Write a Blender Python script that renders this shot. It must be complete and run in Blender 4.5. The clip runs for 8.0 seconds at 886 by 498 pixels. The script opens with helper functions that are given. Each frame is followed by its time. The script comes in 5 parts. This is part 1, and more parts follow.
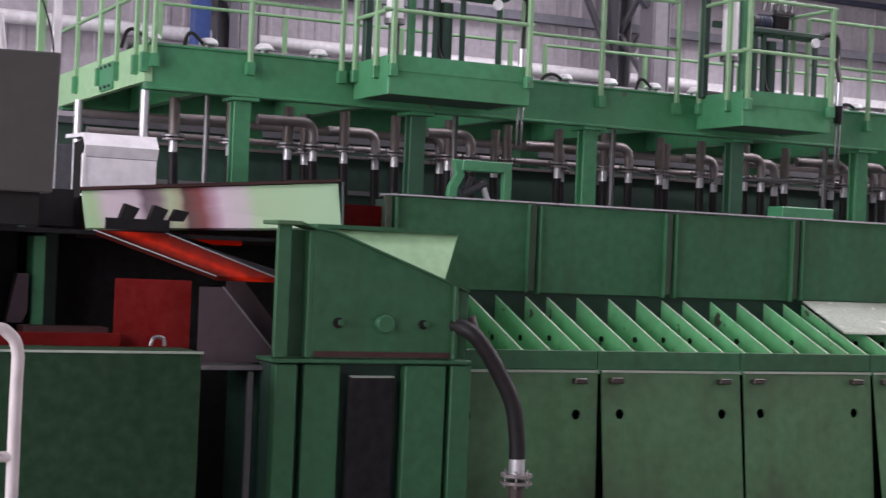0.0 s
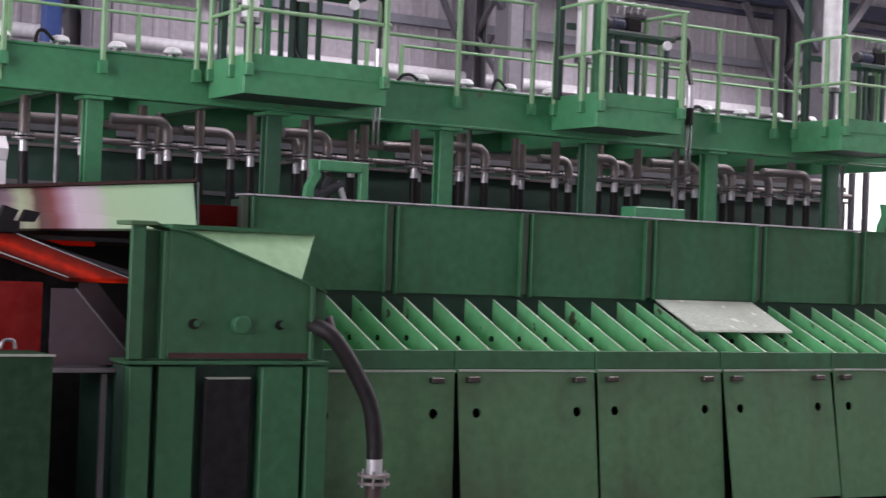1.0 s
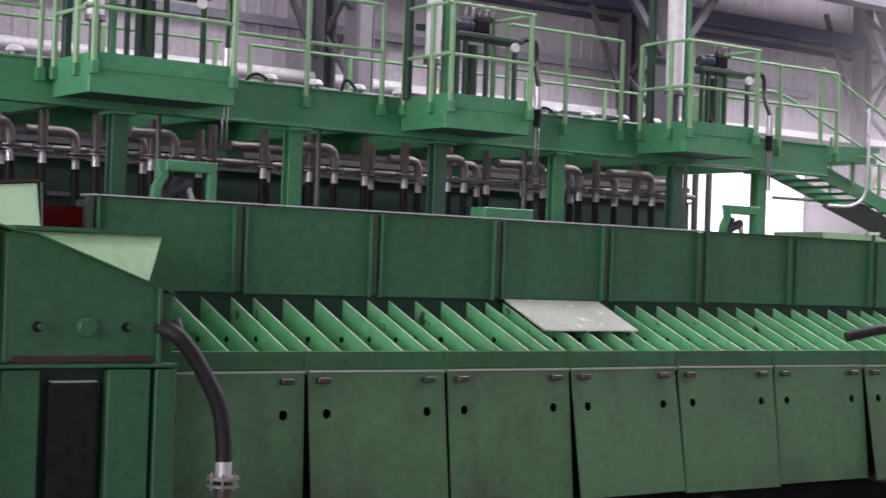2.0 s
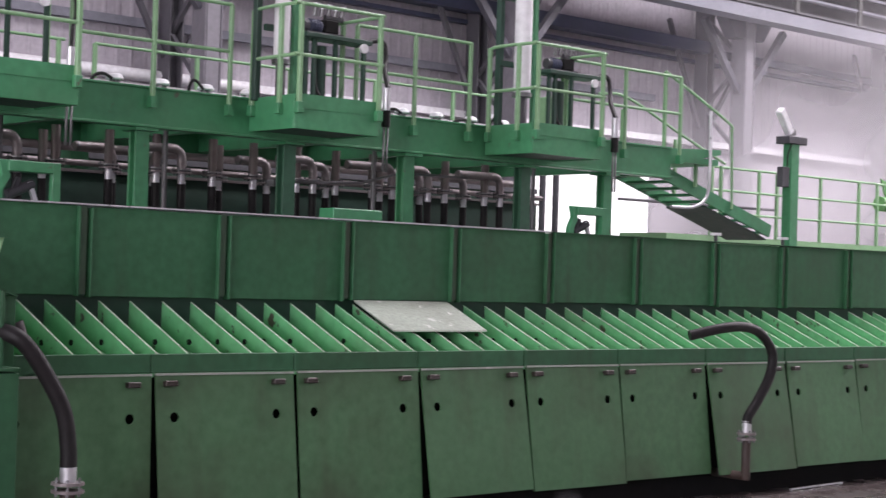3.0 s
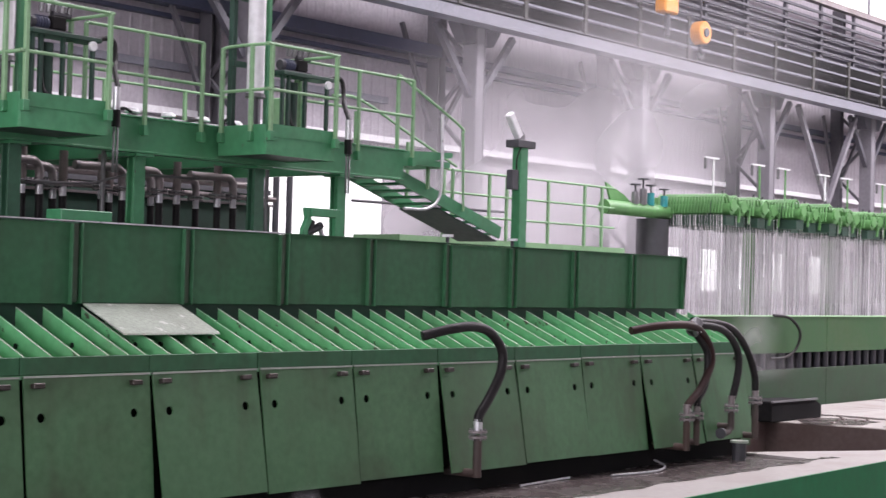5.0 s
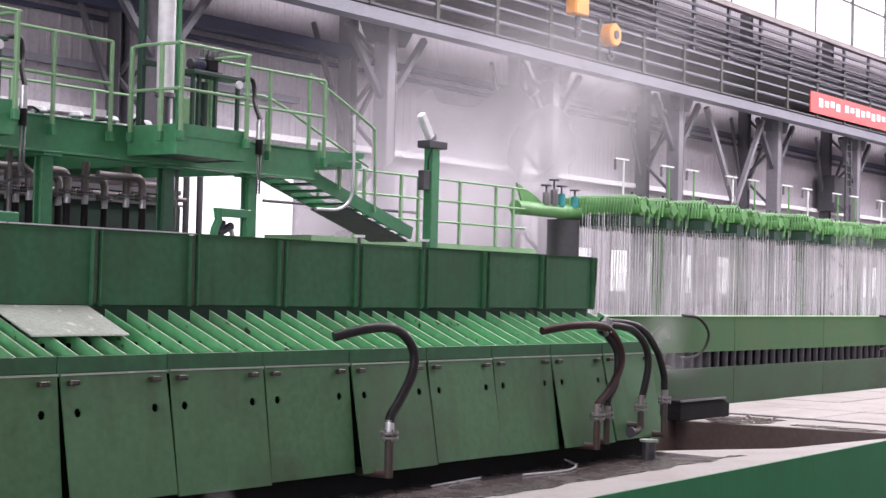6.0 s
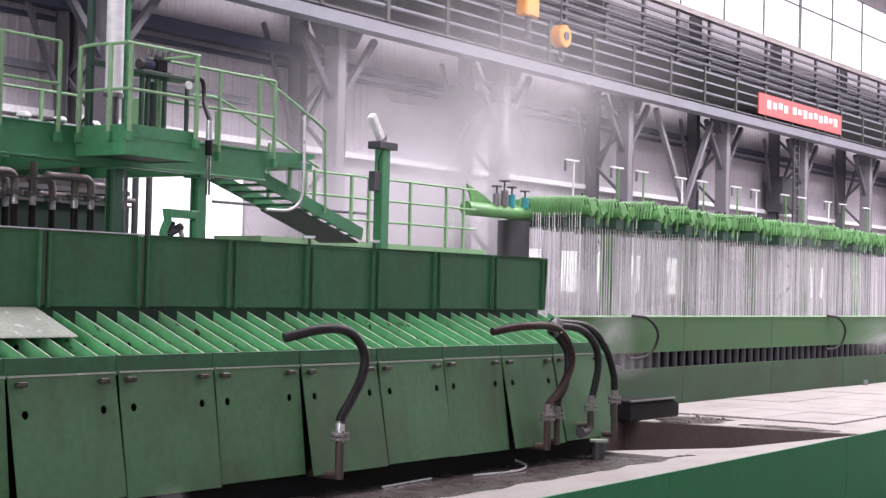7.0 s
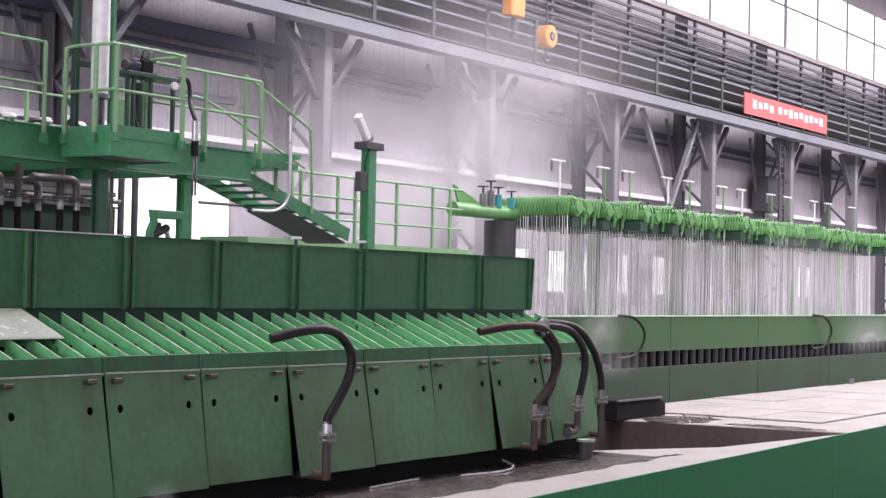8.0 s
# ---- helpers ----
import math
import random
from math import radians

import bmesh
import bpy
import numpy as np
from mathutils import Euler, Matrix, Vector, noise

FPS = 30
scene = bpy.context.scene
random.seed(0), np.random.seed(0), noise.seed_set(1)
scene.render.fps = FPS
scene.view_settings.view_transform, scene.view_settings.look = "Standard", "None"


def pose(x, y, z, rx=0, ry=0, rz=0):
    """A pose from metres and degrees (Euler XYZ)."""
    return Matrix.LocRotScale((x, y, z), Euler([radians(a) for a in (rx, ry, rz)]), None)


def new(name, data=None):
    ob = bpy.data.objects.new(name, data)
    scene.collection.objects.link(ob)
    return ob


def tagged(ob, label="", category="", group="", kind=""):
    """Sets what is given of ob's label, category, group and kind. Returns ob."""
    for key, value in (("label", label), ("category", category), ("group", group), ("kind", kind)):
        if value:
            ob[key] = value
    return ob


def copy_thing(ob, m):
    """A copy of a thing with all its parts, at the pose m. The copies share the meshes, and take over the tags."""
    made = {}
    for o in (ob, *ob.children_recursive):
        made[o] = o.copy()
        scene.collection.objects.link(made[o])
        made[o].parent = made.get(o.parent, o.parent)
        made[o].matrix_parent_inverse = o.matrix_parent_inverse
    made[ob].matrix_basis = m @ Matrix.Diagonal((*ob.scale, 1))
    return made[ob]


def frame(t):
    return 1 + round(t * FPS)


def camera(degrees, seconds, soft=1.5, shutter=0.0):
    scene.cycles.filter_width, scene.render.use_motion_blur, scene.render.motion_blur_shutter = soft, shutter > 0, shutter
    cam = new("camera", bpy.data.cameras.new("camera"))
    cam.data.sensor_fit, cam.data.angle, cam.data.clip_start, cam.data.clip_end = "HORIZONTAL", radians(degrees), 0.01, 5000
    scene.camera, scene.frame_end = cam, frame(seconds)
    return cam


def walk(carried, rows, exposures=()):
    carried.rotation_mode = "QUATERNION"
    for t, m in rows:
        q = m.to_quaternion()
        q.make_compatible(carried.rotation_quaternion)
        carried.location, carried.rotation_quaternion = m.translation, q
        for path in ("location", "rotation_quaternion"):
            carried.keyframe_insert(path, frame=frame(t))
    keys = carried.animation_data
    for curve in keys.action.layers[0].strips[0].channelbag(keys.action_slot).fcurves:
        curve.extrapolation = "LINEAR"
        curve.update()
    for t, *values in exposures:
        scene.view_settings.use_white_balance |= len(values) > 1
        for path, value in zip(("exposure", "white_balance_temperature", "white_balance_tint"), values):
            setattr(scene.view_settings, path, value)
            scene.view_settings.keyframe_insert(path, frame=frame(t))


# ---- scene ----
EYE = 2.85          # height of the lens above the hall floor
cam = camera(30.76, 8.0, soft=1.4, shutter=0.35)
# seconds, tilt, lean, turn in degrees: a tripod pan along the cooling line
PAN = [
    (0.0, 90.319, -2.389, -25.955), (0.5, 90.414, -2.326, -28.436), (1.0, 90.524, -2.212, -31.042),
    (1.5, 90.629, -2.119, -33.684), (1.7, 90.672, -2.075, -34.75), (2.8, 90.910, -1.835, -40.71), (3.0, 90.952, -1.790, -41.738), (3.5, 91.050, -1.744, -44.235),
    (4.0, 91.131, -1.641, -46.622), (4.5, 91.215, -1.518, -48.965), (5.0, 91.280, -1.516, -51.184),
    (6.3, 91.403, -1.420, -55.01), (6.5, 91.417, -1.406, -55.415), (7.0, 91.456, -1.375, -56.085), (7.5, 91.466, -1.255, -56.422),
    (8.0, 91.477, -1.218, -56.558),
]
walk(cam, [(t, pose(0, 0, EYE, rx, ry, rz)) for t, rx, ry, rz in PAN])

# ---- world, daylight through the roof lights and the hall's open end ----
world = bpy.data.worlds.new("overcast")
scene.world = world
world.use_nodes = True
wn = world.node_tree
sky = wn.nodes.new("ShaderNodeTexSky")
sky.sky_type, sky.sun_disc = "NISHITA", False
sky.sun_elevation, sky.sun_rotation = radians(48), radians(-70)
wn.links.new(sky.outputs[0], wn.nodes["Background"].inputs[0])
wn.nodes["Background"].inputs[1].default_value = 0.12
scene.view_settings.exposure = 0.0


def area_lamp(name, m, sx, sy, watts, tint):
    data = bpy.data.lights.new(name, "AREA")
    data.shape, data.size, data.size_y, data.energy, data.color = "RECTANGLE", sx, sy, watts, tint
    ob = new(name, data)
    ob.matrix_world = m
    return ob


# rooflights: two glazed strips over the far part of the hall; the open west end
LIT = (1.0, 0.915, 0.995)
SKYLIGHTS = [(5.0, 2.5, 33.0, 122.0), (15.5, 2.5, 13.0, 122.0)]     # y, half width, from x, to x
for sy_, half, xa_, xb_ in SKYLIGHTS:
    area_lamp("rooflight", pose((xa_ + xb_) / 2, sy_, 19.9), xb_ - xa_, 2 * half, 182 * (xb_ - xa_), LIT)
area_lamp("west_opening", pose(-14.6, 6, 7.5, 0, -90, 0), 11, 26, 7100, LIT)

# ---- mesh and material helpers ----
ORG = {}


class Geo:
    """Vertices and faces in world metres."""

    def __init__(self):
        self.v, self.f = [], []

    def add(self, vs, fs):
        n = len(self.v)
        self.v += [tuple(p) for p in vs]
        self.f += [tuple(i + n for i in f) for f in fs]
        return self

    def box(self, x0, y0, z0, x1, y1, z1):
        return self.add([(x, y, z) for x in (x0, x1) for y in (y0, y1) for z in (z0, z1)],
                        [(0, 1, 3, 2), (4, 6, 7, 5), (0, 4, 5, 1), (2, 3, 7, 6), (0, 2, 6, 4), (1, 5, 7, 3)])

    def prism(self, pts, vec):
        n = len(pts)
        a = [Vector(p) for p in pts]
        b = [p + Vector(vec) for p in a]
        return self.add(a + b, [tuple(range(n)), tuple(range(2 * n - 1, n - 1, -1))]
                        + [(i, (i + 1) % n, n + (i + 1) % n, n + i) for i in range(n)])

    def cyl(self, p0, p1, r0, r1=None, n=12):
        return self.tube([p0, p1], r0, n, r1)

    def tube(self, path, r, n=8, r1=None, up=None):
        path = [Vector(p) for p in path]
        r1 = r if r1 is None else r1
        vs, fs, m = [], [], len(path)
        ref = None
        for i, p in enumerate(path):
            d = (path[min(i + 1, m - 1)] - path[max(i - 1, 0)]).normalized()
            if ref is None:
                ref = d.orthogonal().normalized() if up is None else Vector(up)
            ref = (ref - d * ref.dot(d)).normalized()
            s = d.cross(ref)
            k = i / (m - 1)
            rr = r + (r1 - r) * k
            for j in range(n):
                a = 2 * math.pi * (j + 0.5) / n
                vs.append(p + (ref * math.cos(a) + s * math.sin(a)) * rr)
        for i in range(m - 1):
            for j in range(n):
                k = (j + 1) % n
                fs.append((i * n + j, i * n + k, (i + 1) * n + k, (i + 1) * n + j))
        fs += [tuple(range(n - 1, -1, -1)), tuple(range((m - 1) * n, m * n))]
        return self.add(vs, fs)

    def beam(self, p0, p1, w, h, up=(0, 0, 1)):
        """A rectangular bar from p0 to p1, w wide and h high."""
        p0, p1 = Vector(p0), Vector(p1)
        d = (p1 - p0).normalized()
        u = Vector(up)
        u = (u - d * u.dot(d)).normalized()
        s = d.cross(u)
        c = [s * w / 2 + u * h / 2, -s * w / 2 + u * h / 2, -s * w / 2 - u * h / 2, s * w / 2 - u * h / 2]
        return self.prism([p0 + k for k in c], p1 - p0)

    def ibeam(self, p0, p1, w, h, tf=0.025, tw=0.018, up=(0, 0, 1)):
        """A rolled I section from p0 to p1."""
        p0, p1 = Vector(p0), Vector(p1)
        d = (p1 - p0).normalized()
        u = Vector(up)
        u = (u - d * u.dot(d)).normalized()
        s = d.cross(u)
        prof = [(-w / 2, -h / 2), (w / 2, -h / 2), (w / 2, -h / 2 + tf), (tw / 2, -h / 2 + tf), (tw / 2, h / 2 - tf), (w / 2, h / 2 - tf),
                (w / 2, h / 2), (-w / 2, h / 2), (-w / 2, h / 2 - tf), (-tw / 2, h / 2 - tf), (-tw / 2, -h / 2 + tf), (-w / 2, -h / 2 + tf)]
        return self.prism([p0 + s * a + u * b for a, b in prof], p1 - p0)

    def move(self, m):
        self.v = [tuple(m @ Vector(p)) for p in self.v]
        return self


def smooth_path(pts, steps=6):
    """A Catmull-Rom curve through the points."""
    p = [Vector(a) for a in pts]
    p = [p[0] * 2 - p[1]] + p + [p[-1] * 2 - p[-2]]
    out = []
    for i in range(1, len(p) - 2):
        for k in range(steps):
            t = k / steps
            out.append(0.5 * (2 * p[i] + (p[i + 1] - p[i - 1]) * t + (2 * p[i - 1] - 5 * p[i] + 4 * p[i + 1] - p[i + 2]) * t * t
                              + (3 * p[i] - p[i - 1] - 3 * p[i + 1] + p[i + 2]) * t ** 3))
    return out + [p[-2]]


def mesh_of(name, geo, material, bevel=0.0, smooth=False, weld=False):
    me = bpy.data.meshes.new(name)
    bm = bmesh.new()
    vs = [bm.verts.new(p) for p in geo.v]
    for f in geo.f:
        try:
            bm.faces.new([vs[i] for i in f])
        except ValueError:
            pass
    if weld:
        bmesh.ops.remove_doubles(bm, verts=bm.verts, dist=1e-5)
    bmesh.ops.recalc_face_normals(bm, faces=bm.faces)
    if bevel:
        edges = [e for e in bm.edges if len(e.link_faces) == 2 and e.calc_face_angle(0) > 0.6]
        bmesh.ops.bevel(bm, geom=edges, offset=bevel, segments=1, affect="EDGES", clamp_overlap=True)
    if smooth:
        for f in bm.faces:
            f.smooth = len(f.verts) == 4
        for e in bm.edges:
            e.smooth = e.calc_face_angle(0) < 0.8 if len(e.link_faces) == 2 else False
    bm.to_mesh(me)
    bm.free()
    me.materials.append(material)
    return me


def thing(name, loc, label, category, group="", kind=""):
    ob = new(name)
    ob.location = loc
    ob.empty_display_size = 0.2
    ORG[ob] = Vector(loc)
    return tagged(ob, label, category, group, kind)


def part(name, geo, material, parent, label="", bevel=0.0, smooth=False, weld=False):
    o = ORG[parent]
    geo.v = [(a - o.x, b - o.y, c - o.z) for a, b, c in geo.v]
    ob = new(name, mesh_of(name, geo, material, bevel, smooth, weld))
    ob.parent = parent
    ORG[ob] = o
    return tagged(ob, label)


def solid(name, geo, material, label="", category="", group="", kind="", bevel=0.0, smooth=False, base=None):
    o = Vector(base) if base else Vector((0, 0, 0))
    geo.v = [(a - o.x, b - o.y, c - o.z) for a, b, c in geo.v]
    ob = new(name, mesh_of(name, geo, material, bevel, smooth))
    ob.location = o
    ORG[ob] = o
    return tagged(ob, label, category, group, kind)


def shifted(ob, dx, dy=0.0, dz=0.0):
    c = copy_thing(ob, Matrix.Translation(Vector(ob.location) + Vector((dx, dy, dz))))
    return c


def surface(name, base, rough=0.5, metal=0.0, dirt=(0.05, 0.045, 0.04), dirty=0.35, grain=9.0, streak=0.25, bump=0.15, vary=0.12,
            chips=None, chipped=0.0, spec=0.5):
    """Paint, metal or concrete with broad stains, fine grain, downward streaks and chipped spots, in world metres."""
    mat = bpy.data.materials.new(name)
    mat.use_nodes = True
    nt = mat.node_tree
    nd, lk = nt.nodes, nt.links
    bsdf = nd["Principled BSDF"]
    pos = nd.new("ShaderNodeNewGeometry").outputs["Position"]

    def noise_at(scale, detail, stretch=(1, 1, 1)):
        mp = nd.new("ShaderNodeMapping")
        mp.inputs["Scale"].default_value = stretch
        lk.new(pos, mp.inputs["Vector"])
        n = nd.new("ShaderNodeTexNoise")
        n.inputs["Scale"].default_value, n.inputs["Detail"].default_value = scale, detail
        lk.new(mp.outputs[0], n.inputs["Vector"])
        return n.outputs["Fac"]

    def ramp(fac, lo, hi, top=1.0):
        r = nd.new("ShaderNodeMapRange")
        r.inputs["From Min"].default_value, r.inputs["From Max"].default_value, r.inputs["To Max"].default_value = lo, hi, top
        lk.new(fac, r.inputs["Value"])
        return r.outputs[0]

    def mix(fac, a, b):
        m = nd.new("ShaderNodeMix")
        m.data_type = "RGBA"
        lk.new(fac, m.inputs[0])
        for sock, val in ((m.inputs[6], a), (m.inputs[7], b)):
            if isinstance(val, tuple):
                sock.default_value = (*val, 1)
            else:
                lk.new(val, sock)
        return m.outputs[2]

    broad, fine, run = noise_at(0.9, 5), noise_at(grain, 6), noise_at(2.2, 4, (1.6, 1.6, 0.18))
    info = nd.new("ShaderNodeObjectInfo").outputs["Random"]
    lighter = tuple(min(1, c * (1 + vary) + 0.01) for c in base)
    darker = tuple(c * (1 - vary) for c in base)
    col = mix(ramp(fine, 0.3, 0.7), darker, lighter)
    col = mix(ramp(info, 0, 1, 0.35), col, tuple(c * (1 - 2 * vary) for c in base))
    col = mix(ramp(broad, 0.45, 0.8, dirty), col, dirt)
    col = mix(ramp(run, 0.52, 0.8, streak), col, dirt)
    rgh = ramp(fine, 0.2, 0.8)
    rr = nd.new("ShaderNodeMapRange")
    rr.inputs["To Min"].default_value, rr.inputs["To Max"].default_value = max(0.05, rough - 0.1), min(1, rough + 0.14)
    lk.new(rgh, rr.inputs["Value"])
    if chips:
        spots = ramp(noise_at(5.5, 8), 0.66 - chipped, 0.7 - chipped)
        col = mix(spots, col, chips)
    lk.new(col, bsdf.inputs["Base Color"])
    lk.new(rr.outputs[0], bsdf.inputs["Roughness"])
    bsdf.inputs["Metallic"].default_value = metal
    bsdf.inputs["Specular IOR Level"].default_value = spec
    bp = nd.new("ShaderNodeBump")
    bp.inputs["Strength"].default_value, bp.inputs["Distance"].default_value = bump, 0.01
    lk.new(fine, bp.inputs["Height"])
    lk.new(bp.outputs[0], bsdf.inputs["Normal"])
    return mat


def glow(name, colour, strength, base=(0.8, 0.8, 0.8)):
    mat = bpy.data.materials.new(name)
    mat.use_nodes = True
    b = mat.node_tree.nodes["Principled BSDF"]
    b.inputs["Base Color"].default_value = (*base, 1)
    b.inputs["Roughness"].default_value, b.inputs["Specular IOR Level"].default_value = 0.85, 0.05
    b.inputs["Emission Color"].default_value = (*colour, 1)
    b.inputs["Emission Strength"].default_value = strength
    return mat


def hot_steel(name):
    """Steel at red heat: cooled dark at both edges, hottest along a mottled band inside."""
    mat = glow(name, (1.0, 0.03, 0.004), 0.2, (0.05, 0.008, 0.006))
    nd, lk = mat.node_tree.nodes, mat.node_tree.links
    pos = nd.new("ShaderNodeNewGeometry").outputs["Position"]
    across = nd.new("ShaderNodeVectorMath")
    across.operation = "DOT_PRODUCT"
    across.inputs[1].default_value = (1.0, 0.0, 2.65)
    lk.new(pos, across.inputs[0])
    mr = nd.new("ShaderNodeMapRange")
    mr.inputs["From Min"].default_value, mr.inputs["From Max"].default_value = 11.42, 12.07
    lk.new(across.outputs["Value"], mr.inputs["Value"])
    rp = nd.new("ShaderNodeValToRGB")
    el = rp.color_ramp.elements
    el[0].color, el[1].color = (0, 0, 0, 1), (0.02, 0.02, 0.02, 1)
    for at, v in ((0.12, 0.02), (0.22, 0.13), (0.42, 0.36), (0.62, 0.15), (0.85, 0.05)):
        el.new(at).color = (v, v, v, 1)
    lk.new(mr.outputs[0], rp.inputs["Fac"])
    n = nd.new("ShaderNodeTexNoise")
    n.inputs["Scale"].default_value, n.inputs["Detail"].default_value = 9, 5
    lk.new(pos, n.inputs["Vector"])
    vary = nd.new("ShaderNodeMapRange")
    for key, v in (("From Min", 0.3), ("From Max", 0.7), ("To Min", 0.55), ("To Max", 1.2)):
        vary.inputs[key].default_value = v
    lk.new(n.outputs["Fac"], vary.inputs["Value"])
    mul = nd.new("ShaderNodeMath")
    mul.operation = "MULTIPLY"
    lk.new(rp.outputs["Color"], mul.inputs[0])
    lk.new(vary.outputs[0], mul.inputs[1])
    lk.new(mul.outputs[0], nd["Principled BSDF"].inputs["Emission Strength"])
    return mat


def scorched(name):
    """Pale green sheet with heat-tint bands of lavender and red-brown across it."""
    mat = surface(name, (0.3, 0.45, 0.3), 0.45, dirty=0.0, streak=0.0)
    nt = mat.node_tree
    nd, lk = nt.nodes, nt.links
    sep = nd.new("ShaderNodeSeparateXYZ")
    lk.new(nd.new("ShaderNodeNewGeometry").outputs["Position"], sep.inputs[0])
    wob = nd.new("ShaderNodeTexNoise")
    wob.inputs["Scale"].default_value, wob.inputs["Detail"].default_value = 2.5, 5
    add = nd.new("ShaderNodeMath")
    add.operation, add.inputs[2].default_value = "MULTIPLY_ADD", -0.05
    lk.new(wob.outputs["Fac"], add.inputs[0])
    add.inputs[1].default_value = 0.1
    tot = nd.new("ShaderNodeMath")
    lk.new(sep.outputs["X"], tot.inputs[0])
    lk.new(add.outputs[0], tot.inputs[1])
    mr = nd.new("ShaderNodeMapRange")
    mr.inputs["From Min"].default_value, mr.inputs["From Max"].default_value = 3.5, 6.15
    lk.new(tot.outputs[0], mr.inputs["Value"])
    rp = nd.new("ShaderNodeValToRGB")
    el = rp.color_ramp.elements
    el[0].color = (0.30, 0.45, 0.28, 1)
    el[1].color = (0.28, 0.47, 0.28, 1)
    for at, c in ((0.05, (0.28, 0.42, 0.22)), (0.10, (0.44, 0.38, 0.42)), (0.21, (0.40, 0.34, 0.38)), (0.24, (0.10, 0.07, 0.09)), (0.29, (0.16, 0.11, 0.13)), (0.33, (0.30, 0.36, 0.22)), (0.365, (0.26, 0.26, 0.17)), (0.385, (0.07, 0.03, 0.025)), (0.44, (0.15, 0.03, 0.03)), (0.485, (0.32, 0.2, 0.25)), (0.52, (0.46, 0.39, 0.44)), (0.6, (0.42, 0.40, 0.40)), (0.65, (0.3, 0.45, 0.26))):
        e = el.new(at)
        e.color = (*c, 1)
    lk.new(mr.outputs[0], rp.inputs["Fac"])
    lk.new(rp.outputs["Color"], nd["Principled BSDF"].inputs["Base Color"])
    return mat


RUST = (0.11, 0.05, 0.03)
DOOR_GREEN = surface("door_green", (0.068, 0.168, 0.076), 0.42, spec=0.4, dirt=(0.05, 0.062, 0.034), dirty=0.75, streak=0.4)
HOOD_GREEN = surface("hood_green", (0.033, 0.128, 0.058), 0.5, spec=0.3, dirt=(0.035, 0.05, 0.03), dirty=0.45, streak=0.5)
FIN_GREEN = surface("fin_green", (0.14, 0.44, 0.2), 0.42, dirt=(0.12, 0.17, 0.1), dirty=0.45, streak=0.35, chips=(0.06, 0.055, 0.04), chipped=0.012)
DECK_GREEN = surface("deck_green", (0.058, 0.265, 0.118), 0.42, dirt=(0.06, 0.12, 0.06), dirty=0.45, streak=0.2, chips=(0.09, 0.10, 0.07), chipped=-0.03)
RAIL_GREEN = surface("rail_green", (0.23, 0.42, 0.22), 0.4, dirt=(0.12, 0.16, 0.1), dirty=0.25, streak=0.1)
PIPE_GREEN = surface("pipe_green", (0.13, 0.33, 0.11), 0.4, dirt=(0.04, 0.08, 0.035), dirty=0.55, streak=0.2)
# own colour of some parts; on undersides and recess backs it carries shade
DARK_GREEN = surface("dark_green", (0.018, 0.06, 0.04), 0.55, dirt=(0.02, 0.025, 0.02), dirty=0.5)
GREY_STEEL = surface("grey_steel", (0.22, 0.22, 0.23), 0.42, 0.6, dirt=(0.08, 0.07, 0.06), dirty=0.4)
PIPE_STEEL = surface("pipe_steel", (0.25, 0.22, 0.225), 0.42, 0.35, dirt=(0.09, 0.06, 0.05), dirty=0.5)
BRIGHT_STEEL = surface("bright_steel", (0.62, 0.62, 0.65), 0.32, 0.5, dirt=(0.25, 0.25, 0.26), dirty=0.3)
# flat black; in hollows and inside the entry it stands for shade
BLACK = surface("dull_black", (0.010, 0.010, 0.011), 0.75, dirt=(0.02, 0.017, 0.015), dirty=0.4, spec=0.15)
RUBBER = surface("rubber", (0.008, 0.007, 0.008), 0.5, dirt=(0.018, 0.014, 0.016), dirty=0.4, bump=0.3, spec=0.28)
DEEP_RED = surface("deep_red", (0.16, 0.006, 0.005), 0.6, dirt=(0.06, 0.004, 0.003), dirty=0.7, spec=0.1)
DARK_RED = surface("dark_red", (0.045, 0.012, 0.011), 0.55, dirt=(0.03, 0.015, 0.012), dirty=0.5)
CHUTE = scorched("chute_scorched")
# paler green; on the end beam and tilted chute it carries bright light
PALE_GREEN = surface("pale_green", (0.33, 0.56, 0.31), 0.45, dirt=(0.24, 0.4, 0.22), dirty=0.3)
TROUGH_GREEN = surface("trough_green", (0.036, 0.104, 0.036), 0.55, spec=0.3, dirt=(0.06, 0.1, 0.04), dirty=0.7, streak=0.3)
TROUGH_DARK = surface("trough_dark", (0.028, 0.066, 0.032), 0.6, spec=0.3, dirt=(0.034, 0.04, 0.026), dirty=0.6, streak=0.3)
CASING_GREEN = surface("casing_green", (0.0145, 0.043, 0.020), 0.6, dirty=0.4, dirt=(0.022, 0.035, 0.02), spec=0.1)
BARRIER_GREEN = surface("barrier_green", (0.026, 0.21, 0.085), 0.6, spec=0.15, dirty=0.25, dirt=(0.03, 0.12, 0.055), streak=0.15)
BURNT = surface("burnt_purple", (0.06, 0.036, 0.046), 0.5, dirt=(0.05, 0.05, 0.05), dirty=0.5)
WHITE_PAINT = surface("white_paint", (0.80, 0.80, 0.83), 0.45, dirt=(0.55, 0.53, 0.53), dirty=0.35, streak=0.25)
COLUMN_GREY = surface("column_grey", (0.205, 0.197, 0.222), 0.5, dirt=(0.17, 0.16, 0.18), dirty=0.4, streak=0.3)
FLANGE_GREY = surface("flange_grey", (0.21, 0.215, 0.255), 0.5, dirt=(0.12, 0.12, 0.14), dirty=0.4, streak=0.2)
NAVY = surface("navy_paint", (0.05, 0.06, 0.11), 0.45)
BACK_GREY = surface("back_grey", (0.11, 0.107, 0.123), 0.5, dirt=(0.08, 0.077, 0.088), dirty=0.4)
